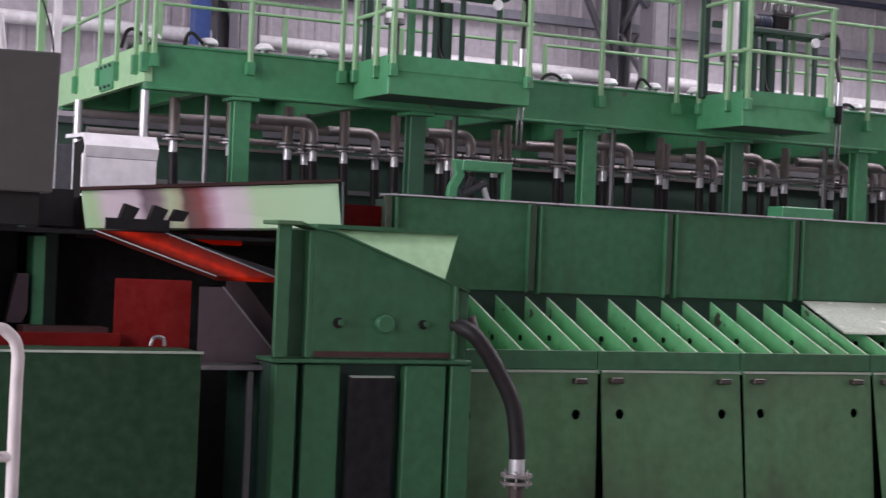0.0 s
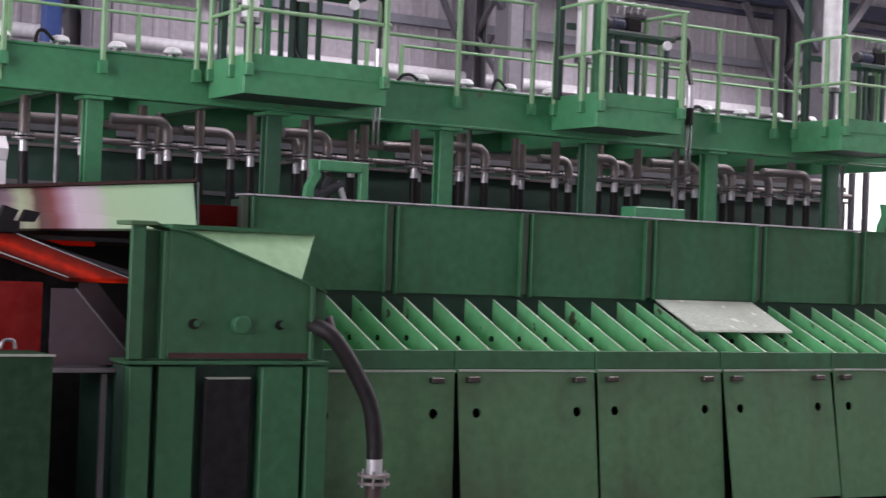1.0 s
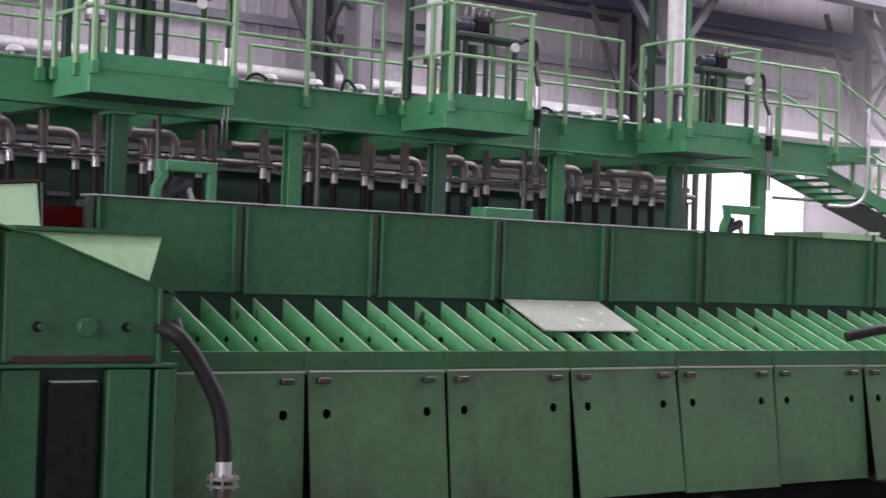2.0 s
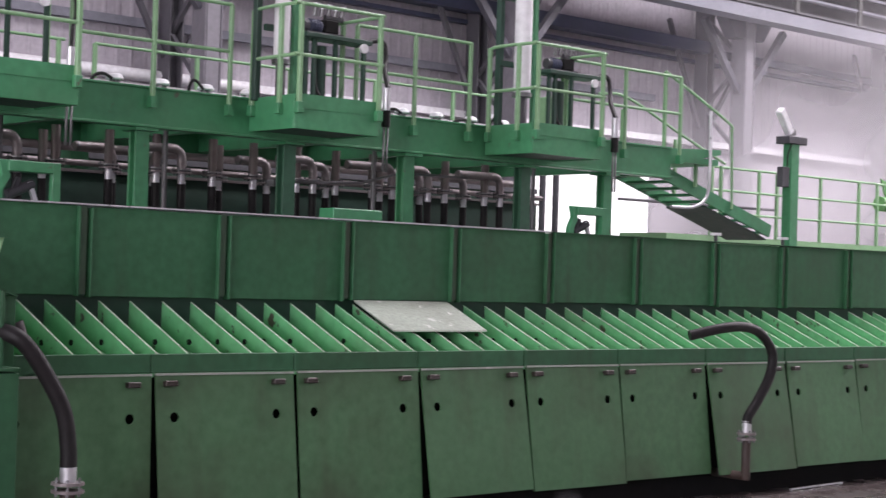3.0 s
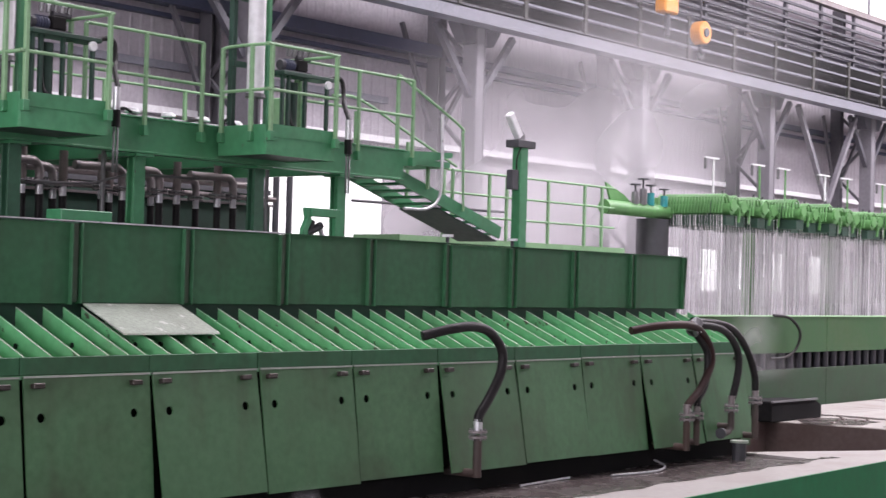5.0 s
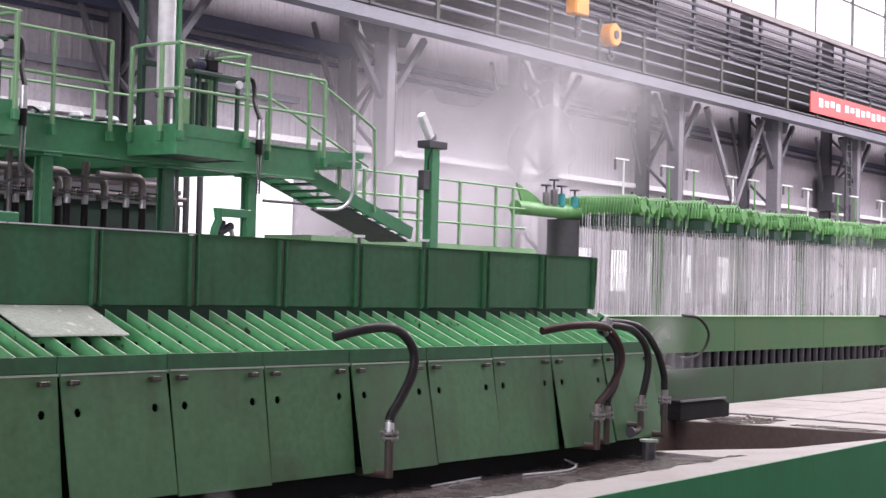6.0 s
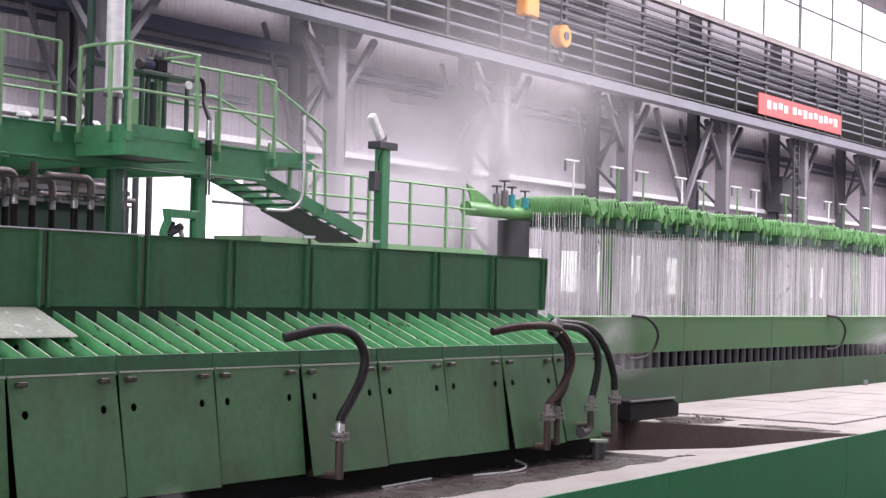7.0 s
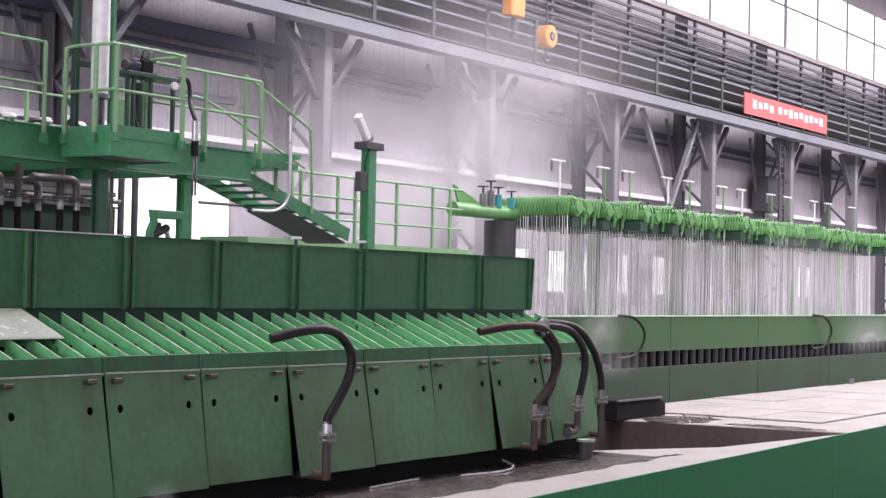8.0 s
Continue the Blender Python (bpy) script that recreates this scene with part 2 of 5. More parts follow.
CRANE_GREY = surface("crane_grey", (0.075, 0.075, 0.095), 0.5, dirt=(0.09, 0.085, 0.09), dirty=0.4, streak=0.3)
DARK_STEEL = surface("dark_steel", (0.06, 0.06, 0.07), 0.5, dirt=(0.03, 0.03, 0.03), dirty=0.4)
CLADDING = surface("cladding", (0.44, 0.41, 0.455), 0.55, dirt=(0.32, 0.30, 0.33), dirty=0.35, streak=0.3, bump=0.05)
CONCRETE = surface("concrete", (0.345, 0.325, 0.31), 0.75, dirt=(0.2, 0.155, 0.14), dirty=0.6, streak=0.0, bump=0.4, chips=(0.3, 0.25, 0.22), chipped=-0.02)
WET = surface("wet_concrete", (0.1, 0.083, 0.08), 0.24, dirt=(0.045, 0.036, 0.035), dirty=0.85, streak=0.0, bump=0.03, grain=2.5, vary=0.1)
PIT_BROWN = surface("pit_brown", (0.095, 0.068, 0.062), 0.4, dirt=(0.06, 0.034, 0.03), dirty=0.6, bump=0.5)
CABINET_GREY = surface("cabinet_grey", (0.05, 0.05, 0.046), 0.6, dirt=(0.06, 0.06, 0.055), dirty=0.4)
COVER_GREY = surface("cover_grey", (0.30, 0.36, 0.30), 0.42, dirt=(0.44, 0.47, 0.43), dirty=0.6, grain=14, chips=(0.5, 0.53, 0.49), chipped=0.02)
COVER_SHEET = surface("cover_sheet", (0.40, 0.46, 0.38), 0.4, dirt=(0.20, 0.21, 0.17), dirty=0.75, grain=22, streak=0.5, bump=1.0, vary=0.25, chips=(0.55, 0.57, 0.53), chipped=0.02)
BLUE_PAINT = surface("blue_paint", (0.05, 0.10, 0.32), 0.45)
ORANGE = surface("orange_paint", (0.75, 0.30, 0.03), 0.4)
TEAL = surface("teal_paint", (0.03, 0.32, 0.34), 0.35)
BANNER_RED = surface("banner_red", (0.72, 0.12, 0.12), 0.6, dirty=0.1, dirt=(0.6, 0.2, 0.2))
HOT = hot_steel("hot_steel")
DULL_HOT = glow("dull_hot_steel", (1.0, 0.02, 0.004), 0.10, (0.05, 0.008, 0.006))
DAYLIGHT = glow("daylight", (1.0, 0.97, 1.0), 1.3)
LAMP_GLOW = glow("lamp_glow", (1.0, 0.98, 0.95), 4.0)

# ---- the hall ----
HALL = (-15.0, 132.0, -14.0, 29.4)      # x0, x1, y0, y1
ROOF = 20.0

g = Geo()
x0, x1, y0, y1 = HALL
PIT = (25.9, 33.6, 11.5, 17.0)
RIM = [(25.9, 17.0), (25.9, 13.95), (28.4, 12.4), (33.55, 11.6), (32.75, 17.0)]     # the pit's mouth
g.box(x0, y0, -0.3, x1, PIT[2], 0)
g.box(x0, PIT[2], -0.3, PIT[0], 12.5, 0)
g.box(PIT[1], PIT[2], -0.3, x1, y1, 0)
g.box(x0, 14.3, -0.3, PIT[0], y1, 0)
g.box(PIT[0], PIT[3], -0.3, PIT[1], y1, 0)
g.prism([(25.9, 11.5, -0.3), (33.6, 11.5, -0.3), (33.55, 11.6, -0.3), (28.4, 12.4, -0.3), (25.9, 13.95, -0.3)], (0, 0, 0.3))
g.prism([(33.6, 11.5, -0.3), (33.6, 17.0, -0.3), (32.75, 17.0, -0.3), (33.55, 11.6, -0.3)], (0, 0, 0.3))
solid("floor", g, CONCRETE, "pale dusty concrete floor of a mill hall", "floor", kind="structure")
g = Geo()
g.box(x0, 12.5, -0.3, PIT[0], 14.3, -0.05)
solid("gutter_floor", g, WET, "wet stained gutter along the machine", "floor", kind="structure")
g = Geo()
for (ax, ay), (bx, by) in zip(RIM, RIM[1:] + RIM[:1]):
    out = Vector((by - ay, ax - bx)).normalized() * -0.1
    lid = -0.31 if ax == bx else -0.012
    g.prism([(ax, ay, -0.95), (bx, by, -0.95), (bx + out.x, by + out.y, -0.95), (ax + out.x, ay + out.y, -0.95)], (0, 0, 0.95 + lid))
g.box(25.7, 11.3, -1.0, 33.7, 17.2, -0.951)
solid("pit_lining", g, PIT_BROWN, "rust-brown lining of a shallow wet pit", "pit", kind="structure")

# wet margin with an uneven edge
ring = [(10.0 + 0.3 * k, 12.33 + 0.16 * noise.noise((k * 0.35, 0.0, 3.0)) + 0.06 * noise.noise((k * 1.3, 0.0, 8.0)), 0.004) for k in range(56)]
solid("wet_margin", Geo().prism(ring + [(26.5, 12.51, 0.004), (10.0, 12.51, 0.004)], (0, 0, 0.003)), WET, "wet stained edge of the concrete", "floor", kind="structure")
solid("pit_bottom", Geo().prism([(a, b, -0.945) for a, b in ((25.95, 16.95), (25.95, 14.0), (28.4, 12.45), (33.45, 11.68), (32.7, 16.95))], (0, 0, 0.2)), WET, "wet dark pit bottom", "pit", kind="structure")

# back wall: ribbed cladding with a doorway, low windows and a clerestory
DOORWAY = (29.2, 33.7, 0.0, 5.95)
CLERE = (14.9, 18.6)
LOW = [(48.6, 50.0), (51.2, 52.6), (53.4, 54.8), (56.6, 57.8), (60.0, 61.2), (64.5, 66.0), (75.9, 76.7), (77.3, 78.1)]


def ribbed(g, xa, xb, za, zb, y):
    """Trapezoid-ribbed sheet facing -y, with a back."""
    prof, x = [], xa
    while x < xb - 0.001:
        w = min(0.33, xb - x)
        prof += [(x, y), (x + w * 0.6, y), (x + w * 0.72, y - 0.016), (x + w * 0.88, y - 0.016)]
        x += w
    prof.append((xb, y))
    n = len(prof)
    vs = [(a, b, z) for z in (za, zb) for a, b in prof] + [(a, y + 0.08, z) for z in (za, zb) for a in (xa, xb)]
    fs = [(i, i + 1, n + i + 1, n + i) for i in range(n - 1)] + [(2 * n, 2 * n + 2, 2 * n + 3, 2 * n + 1)]
    g.add(vs, fs)


g = Geo()
Y = 29.3
ribbed(g, x0, DOORWAY[0], 0, CLERE[0], Y)
ribbed(g, DOORWAY[0], DOORWAY[1], DOORWAY[3], CLERE[0], Y)
ribbed(g, DOORWAY[1], LOW[0][0], 0, CLERE[0], Y)
for (a, b), nxt in zip(LOW, LOW[1:] + [(x1, x1)]):
    ribbed(g, a, b, 0, 2.9, Y)
    ribbed(g, a, b, 4.4, CLERE[0], Y)
    ribbed(g, b, nxt[0], 0, CLERE[0], Y)
ribbed(g, x0, x1, CLERE[1], ROOF, Y)
solid("wall_north", g, CLADDING, "grey ribbed steel cladding wall", "wall", kind="structure")
g = Geo()
g.box(x0, y0 - 0.2, 0, x1, y0, ROOF)
solid("wall_south", g, CLADDING, "grey cladding wall", "wall", kind="structure")
g = Geo()
g.box(x1, y0, 0, x1 + 0.2, y1, ROOF)
solid("wall_east", g, CLADDING, "grey cladding wall", "wall", kind="structure")
g = Geo()
g.box(x0 - 0.2, y0, 0, x0, -7.5, ROOF).box(x0 - 0.2, 19.5, 0, x0, y1, ROOF).box(x0 - 0.2, -7.5, 13.2, x0, 19.5, ROOF).box(x0 - 0.2, -7.5, 0, x0, 19.5, 1.8)
solid("wall_west", g, CLADDING, "grey cladding wall with a wide opening", "wall", kind="structure")
g = Geo()
edge = y0
for sy_, half, xa_, xb_ in SKYLIGHTS:
    g.box(x0, edge, ROOF, x1, sy_ - half, ROOF + 0.2)
    g.box(x0, sy_ - half, ROOF, xa_, sy_ + half, ROOF + 0.2).box(xb_, sy_ - half, ROOF, x1, sy_ + half, ROOF + 0.2)
    edge = sy_ + half
g.box(x0, edge, ROOF, x1, y1 + 0.2, ROOF + 0.2)
solid("ceiling", g, CLADDING, "grey steel roof with glazed strips", "ceiling", kind="structure")
g = Geo()
for sy_, half, xa_, xb_ in SKYLIGHTS:
    g.box(xa_, sy_ - half, ROOF + 0.12, xb_, sy_ + half, ROOF + 0.16)
solid("rooflight_glazing", g, DAYLIGHT, "white translucent roof glazing", "rooflight", kind="structure")
g = Geo()
g.box(x0, Y + 1.2, -0.2, x1, Y + 1.3, ROOF)
solid("backdrop", g, DAYLIGHT, "overcast white daylight outside", "backdrop", kind="structure")

# mullions and transoms of the clerestory
for k in range(33):
    xx = x0 + 4.4 * k + 1.0
    solid("mullion", Geo().box(xx, Y - 0.02, CLERE[0], xx + (0.22 if k % 4 == 0 else 0.08), Y + 0.06, CLERE[1]), COLUMN_GREY, "grey steel mullion of the high windows", "mullion", "window mullions", kind="structure")
for z in (17.0,):
    solid("transom", Geo().box(x0, Y + 0.062, z, x1, Y + 0.11, z + 0.09), COLUMN_GREY, "grey steel transom of the high windows", "transom", kind="structure")

# horizontal sheeting rails and conduit on the wall
for z, h, m, nm, lb in ((6.72, 0.17, WHITE_PAINT, "wall_conduit", "white conduit along the cladding"), (9.3, 0.2, NAVY, "wall_rail", "navy blue wall rail"),
                        (9.02, 0.1, NAVY, "wall_rail", "navy blue wall rail")):
    solid(nm, Geo().box(20.0, Y - 0.28, z, 120, Y - 0.07, z + h), m, lb, "rail", kind="structure")
solid("wall_conduit", Geo().cyl((-6, Y - 0.3, 6.8), (19.99, Y - 0.3, 6.8), 0.13), WHITE_PAINT, "white pipe along the cladding", "pipe", smooth=True)
solid("wall_rail", Geo().box(-10, Y - 0.25, 7.8, 33.5, Y - 0.07, 7.98), FLANGE_GREY, "grey wall rail", "rail", kind="structure")

solid("wall_beam", Geo().box(19.0, Y - 0.9, 9.22, 35.0, Y - 0.6, 9.55), NAVY, "thick navy blue beam before the cladding", "beam", kind="structure")

# lattice columns and the crane runway
BAY, COL_Y = 8.68, 27.5


def crane_column(x):
    c = thing("crane_column", (x, COL_Y, 0), "pale grey lattice steel column against the wall", "column", "crane columns")
    part("front_chord", Geo().ibeam((x, COL_Y, 0), (x, COL_Y, 10.1), 0.5, 0.42, 0.03, 0.03, up=(1, 0, 0)).box(x - 0.16, COL_Y - 0.24, 0, x + 0.16, COL_Y - 0.2, 10.1), COLUMN_GREY, c, bevel=0.01)
    yb = COL_Y + 1.35
    part("back_chord", Geo().ibeam((x, yb, 0), (x, yb, 14.5), 0.44, 0.34, 0.03, 0.03, up=(1, 0, 0)), BACK_GREY, c)
    z, side = 1.2, 0
    while z < 9.6:
        a, b = ((COL_Y, yb), (yb, COL_Y))[side]
        part("lacing", Geo().beam((x, a, z), (x, b, z + 1.3), 0.1, 0.1, up=(1, 0, 0)), BACK_GREY, c)
        z, side = z + 1.3, 1 - side
    for s in (-1, 1):
        part("knee_brace", Geo().beam((x + s * 0.2, COL_Y - 0.02, 8.1), (x + s * 1.75, COL_Y - 0.02, 9.95), 0.17, 0.17, up=(0, 1, 0)), CRANE_GREY, c)
    for s in (-1, 1):
        part("rear_brace", Geo().beam((x + s * 0.2, yb, 7.2), (x + s * 1.9, yb - 0.3, 10.0), 0.11, 0.11, up=(0, 1, 0)), BACK_GREY, c)
    part("bracket", Geo().prism([(x - 1.0, COL_Y - 0.22, 10.1), (x + 1.0, COL_Y - 0.22, 10.1), (x + 0.6, COL_Y - 0.22, 9.55), (x - 0.6, COL_Y - 0.22, 9.55)], (0, 0.4, 0)), CRANE_GREY, c)
    return c


col = crane_column(9.26)
for i in range(1, 14):
    shifted(col, BAY * i)

GY = COL_Y - 0.3
girder = thing("crane_girder", (60, GY, 10.1), "long grey crane runway girder with a walkway", "girder")
part("web", Geo().ibeam((20, GY + 0.1, 10.5), (128, GY + 0.1, 10.5), 0.5, 0.8, 0.04, 0.03), CRANE_GREY, girder)
part("flange", Geo().box(20, GY - 0.75, 9.94, 128, GY - 0.2, 10.27), FLANGE_GREY, girder, "pale galvanised lower flange")
part("walkway", Geo().box(20, GY - 0.8, 10.3, 128, GY - 0.13, 10.36), DARK_STEEL, girder)
part("back_web", Geo().box(20, GY - 0.12, 10.5, 128, GY - 0.06, 11.72), BLACK, girder, "dark girder web")
for k in range(34):
    xx = 21.27 + 2.98 * k
    part("post", Geo().box(xx - 0.075, GY - 0.84, 10.30, xx + 0.075, GY - 0.74, 11.7), CABINET_GREY, girder)
for z in (10.72, 11.12, 11.5):
    part("guard_rail", Geo().box(20, GY - 0.8, z, 128, GY - 0.76, z + 0.06), FLANGE_GREY, girder)
# busbars and cable rack above the girder
rack = thing("busbar_rack", (60, GY + 0.9, 12.0), "grey busbar rack with many parallel rails", "busbar")
for k in range(7):
    part("busbar", Geo().box(36, GY + 0.75, 12.0 + 0.3 * k, 128, GY + 0.83, 12.1 + 0.3 * k), CRANE_GREY, rack)
for k in range(30):
    xx = 37 + 3.0 * k
    part("hanger", Geo().box(xx, GY + 0.84, 11.9, xx + 0.16, GY + 0.95, 14.2), CRANE_GREY, rack)
part("top_rail", Geo().box(36, GY + 0.7, 14.2, 128, GY + 1.0, 14.42), PIPE_STEEL, rack, "rust-brown crane rail")
part("back_sheet", Geo().box(36, GY + 1.0, 11.9, 128, GY + 1.04, 13.2), CRANE_GREY, rack)
# diagonal cross braces between two columns
br = thing("cross_brace", (57.8, COL_Y, 0), "pale V-shaped steel bracing", "brace")
part("brace_bar", Geo().beam((54.9, COL_Y - 0.1, 9.9), (57.8, COL_Y - 0.1, 5.9), 0.18, 0.18, up=(0, 1, 0)), COLUMN_GREY, br)
part("brace_bar", Geo().beam((59.9, COL_Y - 0.1, 9.9), (57.2, COL_Y - 0.1, 5.9), 0.18, 0.18, up=(0, 1, 0)), COLUMN_GREY, br)

# banner on the runway rail, its lettering too small to read
ban = thing("banner", (66.95, GY - 0.95, 10.5), "red cloth banner with pale lettering", "banner")
part("cloth", Geo().box(62.15, GY - 0.895, 10.45, 71.75, GY - 0.85, 11.32), BANNER_RED, ban)
for k in range(13):
    xx = 63.0 + 0.62 * k + (0.35 if k > 3 else 0)
    part("lettering_bar", Geo().box(xx, GY - 0.905, 10.74 + 0.05 * (k % 3), xx + 0.42, GY - 0.896, 11.1 - 0.04 * (k % 2)), WHITE_PAINT, ban)

# hoist block hanging before the runway
HY = GY - 1.5
hoist = thing("crane_hook", (44.6, HY, 10.6), "orange crane hoist block with hook", "crane hook")
part("trolley", Geo().box(42.15, HY - 0.2, 11.35, 42.95, HY + 0.2, 12.6), ORANGE, hoist, bevel=0.05)
part("hook_block", Geo().cyl((44.64, HY - 0.2, 11.05), (44.64, HY + 0.2, 11.05), 0.37, n=20), ORANGE, hoist, bevel=0.04)
part("hub", Geo().cyl((44.64, HY - 0.24, 11.05), (44.64, HY - 0.2, 11.05), 0.14, n=14), DARK_STEEL, hoist)
part("hook", Geo().tube(smooth_path([(44.64, HY, 10.7), (44.64, HY, 10.5), (44.8, HY, 10.38), (44.62, HY, 10.24), (44.45, HY, 10.38)]), 0.06), DARK_STEEL, hoist)
part("chain", Geo().cyl((42.6, HY, 10.7), (42.6, HY, 11.4), 0.1), DARK_STEEL, hoist)
part("rope", Geo().cyl((44.64, HY, 11.4), (44.64, HY, 20.02), 0.03), DARK_STEEL, hoist)
part("rope", Geo().cyl((42.55, HY, 12.6), (42.55, HY, 20.02), 0.03), DARK_STEEL, hoist)


# ---- the cooling machine: cabinet row with hinged doors ----
YD, YP = 14.0, 15.1
PITCH = 1.729
DX0 = 6.86
NDOOR = 11
SEAMS = [6.88, 8.62, 10.39, 12.15, 13.855, 15.555, 17.325, 19.11, 20.83, 22.55, 24.24, 25.97]


def plate_with_holes(w, h, t, holes, r):
    """A plate from (0,0,0): w along x, hanging h down, t thick towards +y, pierced by round holes."""
    g = Geo()
    xs = sorted({0.0, w, *(c + s * 1.6 * r for c, _ in holes for s in (-1, 1))})
    zs = sorted({0.0, -h, *(c + s * 1.6 * r for _, c in holes for s in (-1, 1))})
    for i in range(len(xs) - 1):
        for j in range(len(zs) - 1):
            a, b, c, d = xs[i], xs[i + 1], zs[j], zs[j + 1]
            hit = [q for q in holes if a < q[0] < b and c < q[1] < d]
            if not hit:
                g.add([(a, 0, c), (b, 0, c), (b, 0, d), (a, 0, d)], [(0, 1, 2, 3)])
                g.add([(a, t, c), (b, t, c), (b, t, d), (a, t, d)], [(3, 2, 1, 0)])
                continue
            u, v = hit[0]
            sq = [(b, v), (b, d), (u, d), (a, d), (a, v), (a, c), (u, c), (b, c)]
            ring = [(u + r * math.cos(k * math.pi / 4), v + r * math.sin(k * math.pi / 4)) for k in range(8)]
            for y, flip in ((0, 1), (t, 0)):
                g.add([(p, y, q) for p, q in sq + ring], [((k, 8 + k, 8 + (k + 1) % 8, (k + 1) % 8) if flip else (k, (k + 1) % 8, 8 + (k + 1) % 8, 8 + k)) for k in range(8)])
            g.add([(p, y, q) for y in (0, t) for p, q in ring], [(k, (k + 1) % 8, 8 + (k + 1) % 8, 8 + k) for k in range(8)])
    g.add([(x, y, z) for x in (0, w) for y in (0, t) for z in (0, -h)], [(0, 1, 3, 2), (4, 6, 7, 5), (0, 4, 6, 2), (1, 3, 7, 5), ][:2])
    g.add([(0, 0, 0), (w, 0, 0), (w, t, 0), (0, t, 0)], [(0, 1, 2, 3)])
    g.add([(0, 0, -h), (w, 0, -h), (w, t, -h), (0, t, -h)], [(3, 2, 1, 0)])
    return g


machine = thing("cooling_machine", (16, 15, 0), "long green painted steel cooling machine with a row of hinged doors", "machine")
END = DX0 + NDOOR * PITCH
# plinth and body are black to hold the shade below and behind the doors
part("plinth", Geo().box(DX0 - 0.2, 14.05, -0.06, END + 0.3, 14.9, 0.30), BLACK, machine, "black plinth, shade under the doors put into its colour")
part("body", Geo().box(DX0 - 0.1, 14.12, 0.30, END + 0.35, 14.9, 1.74), BLACK, machine, "black box standing for the unlit hollow behind the doors")
part("end_post", Geo().box(END + 0.05, 13.92, 0.1, END + 0.42, 14.3, 1.76), DOOR_GREEN, machine, bevel=0.01)
LUG = surface("lug_steel", (0.055, 0.05, 0.045), 0.4, 0.5, dirt=(0.06, 0.04, 0.03), dirty=0.6)
rnd = random.Random(4)
LEANS = [0.05, 0.19, 0.16, 0.26, 0.22, 0.18, 0.28, 0.25, 0.22, 0.33, 0.33]
for i in range(NDOOR):
    xa = SEAMS[i]
    w = SEAMS[i + 1] - xa - 0.05
    h = 1.5 + rnd.uniform(-0.03, 0.02)
    holes = [(0.21, -0.435), (w - 0.24, -0.435)]
    gd = plate_with_holes(w, h, 0.02, holes, 0.055)
    m = pose(xa + 0.025, YD - 0.02, 1.775 + rnd.uniform(-0.012, 0.004), -math.degrees(math.atan(LEANS[i] / 1.5)), rnd.uniform(-0.35, 0.35), rnd.uniform(-0.5, 0.5))
    gd.move(m)
    d = part("door", gd, DOOR_GREEN, machine, weld=True)
    for u in (0.08, w - 0.30):
        part("lug", Geo().box(u, -0.075, -0.125, u + 0.145, 0.0, -0.068).move(m), LUG, d, "worn rusty lug", bevel=0.008)
    part("top_edge", Geo().box(0.0, -0.015, -0.012, w, 0.02, 0.01).move(m), COVER_GREY, d, "bare worn top edge")
# tray lip in segments
for i in range(NDOOR):
    xa, xb = SEAMS[i] - 0.03, SEAMS[i + 1] - 0.03
    part("lip", Geo().box(xa + 0.006, YD - 0.03, 1.785, xb - 0.006, YD + 0.02, 1.975), HOOD_GREEN, machine, bevel=0.006)
part("tray", Geo().prism([(DX0 - 0.1, YD, 1.80), (DX0 - 0.1, YP + 0.1, 2.12), (DX0 - 0.1, YP + 0.1, 1.72), (DX0 - 0.1, YD, 1.74)], (NDOOR * PITCH + 0.5, 0, 0)), FIN_GREEN, machine)

# deflector fins
WORN_EDGE = surface("worn_edge", (0.5, 0.6, 0.47), 0.4, dirt=(0.25, 0.3, 0.2), dirty=0.6, grain=20)
rack_f = thing("fin_rack", (16, 14.5, 2.0), "row of bright green slanted deflector plates", "deflector")
# the fins stand at uneven steps
FIN_X = [7.05, 7.39, 7.74, 8.06, 8.42, 8.69, 9.05, 9.45, 9.84, 10.17, 10.45, 10.81, 11.18, 11.58, 11.86, 12.11]
FIN_X += [12.11 + 0.367 * k for k in range(1, 13)]
FIN_X += [16.88, 17.24, 17.6, 18.0, 18.41, 18.72, 19.01, 19.33, 19.68, 20.14, 20.54, 21.02, 21.49, 21.91, 22.41, 22.85, 23.14, 23.62, 24.02, 24.45, 24.87, 25.3, 25.72, 26.1]
for k, x in enumerate(FIN_X):
    lean = rnd.uniform(-0.055, -0.02)
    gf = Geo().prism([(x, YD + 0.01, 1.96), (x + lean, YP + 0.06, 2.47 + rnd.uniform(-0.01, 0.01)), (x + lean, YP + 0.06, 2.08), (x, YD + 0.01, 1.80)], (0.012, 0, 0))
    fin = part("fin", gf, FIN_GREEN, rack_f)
    part("worn_edge", Geo().beam((x + 0.006, YD + 0.012, 1.962), (x + lean + 0.006, YP + 0.06, 2.472), 0.016, 0.006), WORN_EDGE, fin, "bare worn edge")
    if k % 7 != 5:
        by = 14.62 + rnd.uniform(-0.03, 0.03)
        part("bolt", Geo().cyl((x - 0.035, by, 2.06), (x + 0.004, by, 2.06), 0.032, n=8), BLACK, fin, "dark bolt head")
# cover plate lying on the fins
cx0, cx1 = 12.1, 13.6
solid("cover_plate", Geo().prism([(cx0, 14.4, 2.18), (cx1, 14.4, 2.18), (cx1 - 0.06, 15.08, 2.505), (cx0 - 0.06, 15.08, 2.505)], (0, 0.008, 0.02)),
      COVER_SHEET, "scratched pale grey cover plate lying on the fins", "plate")

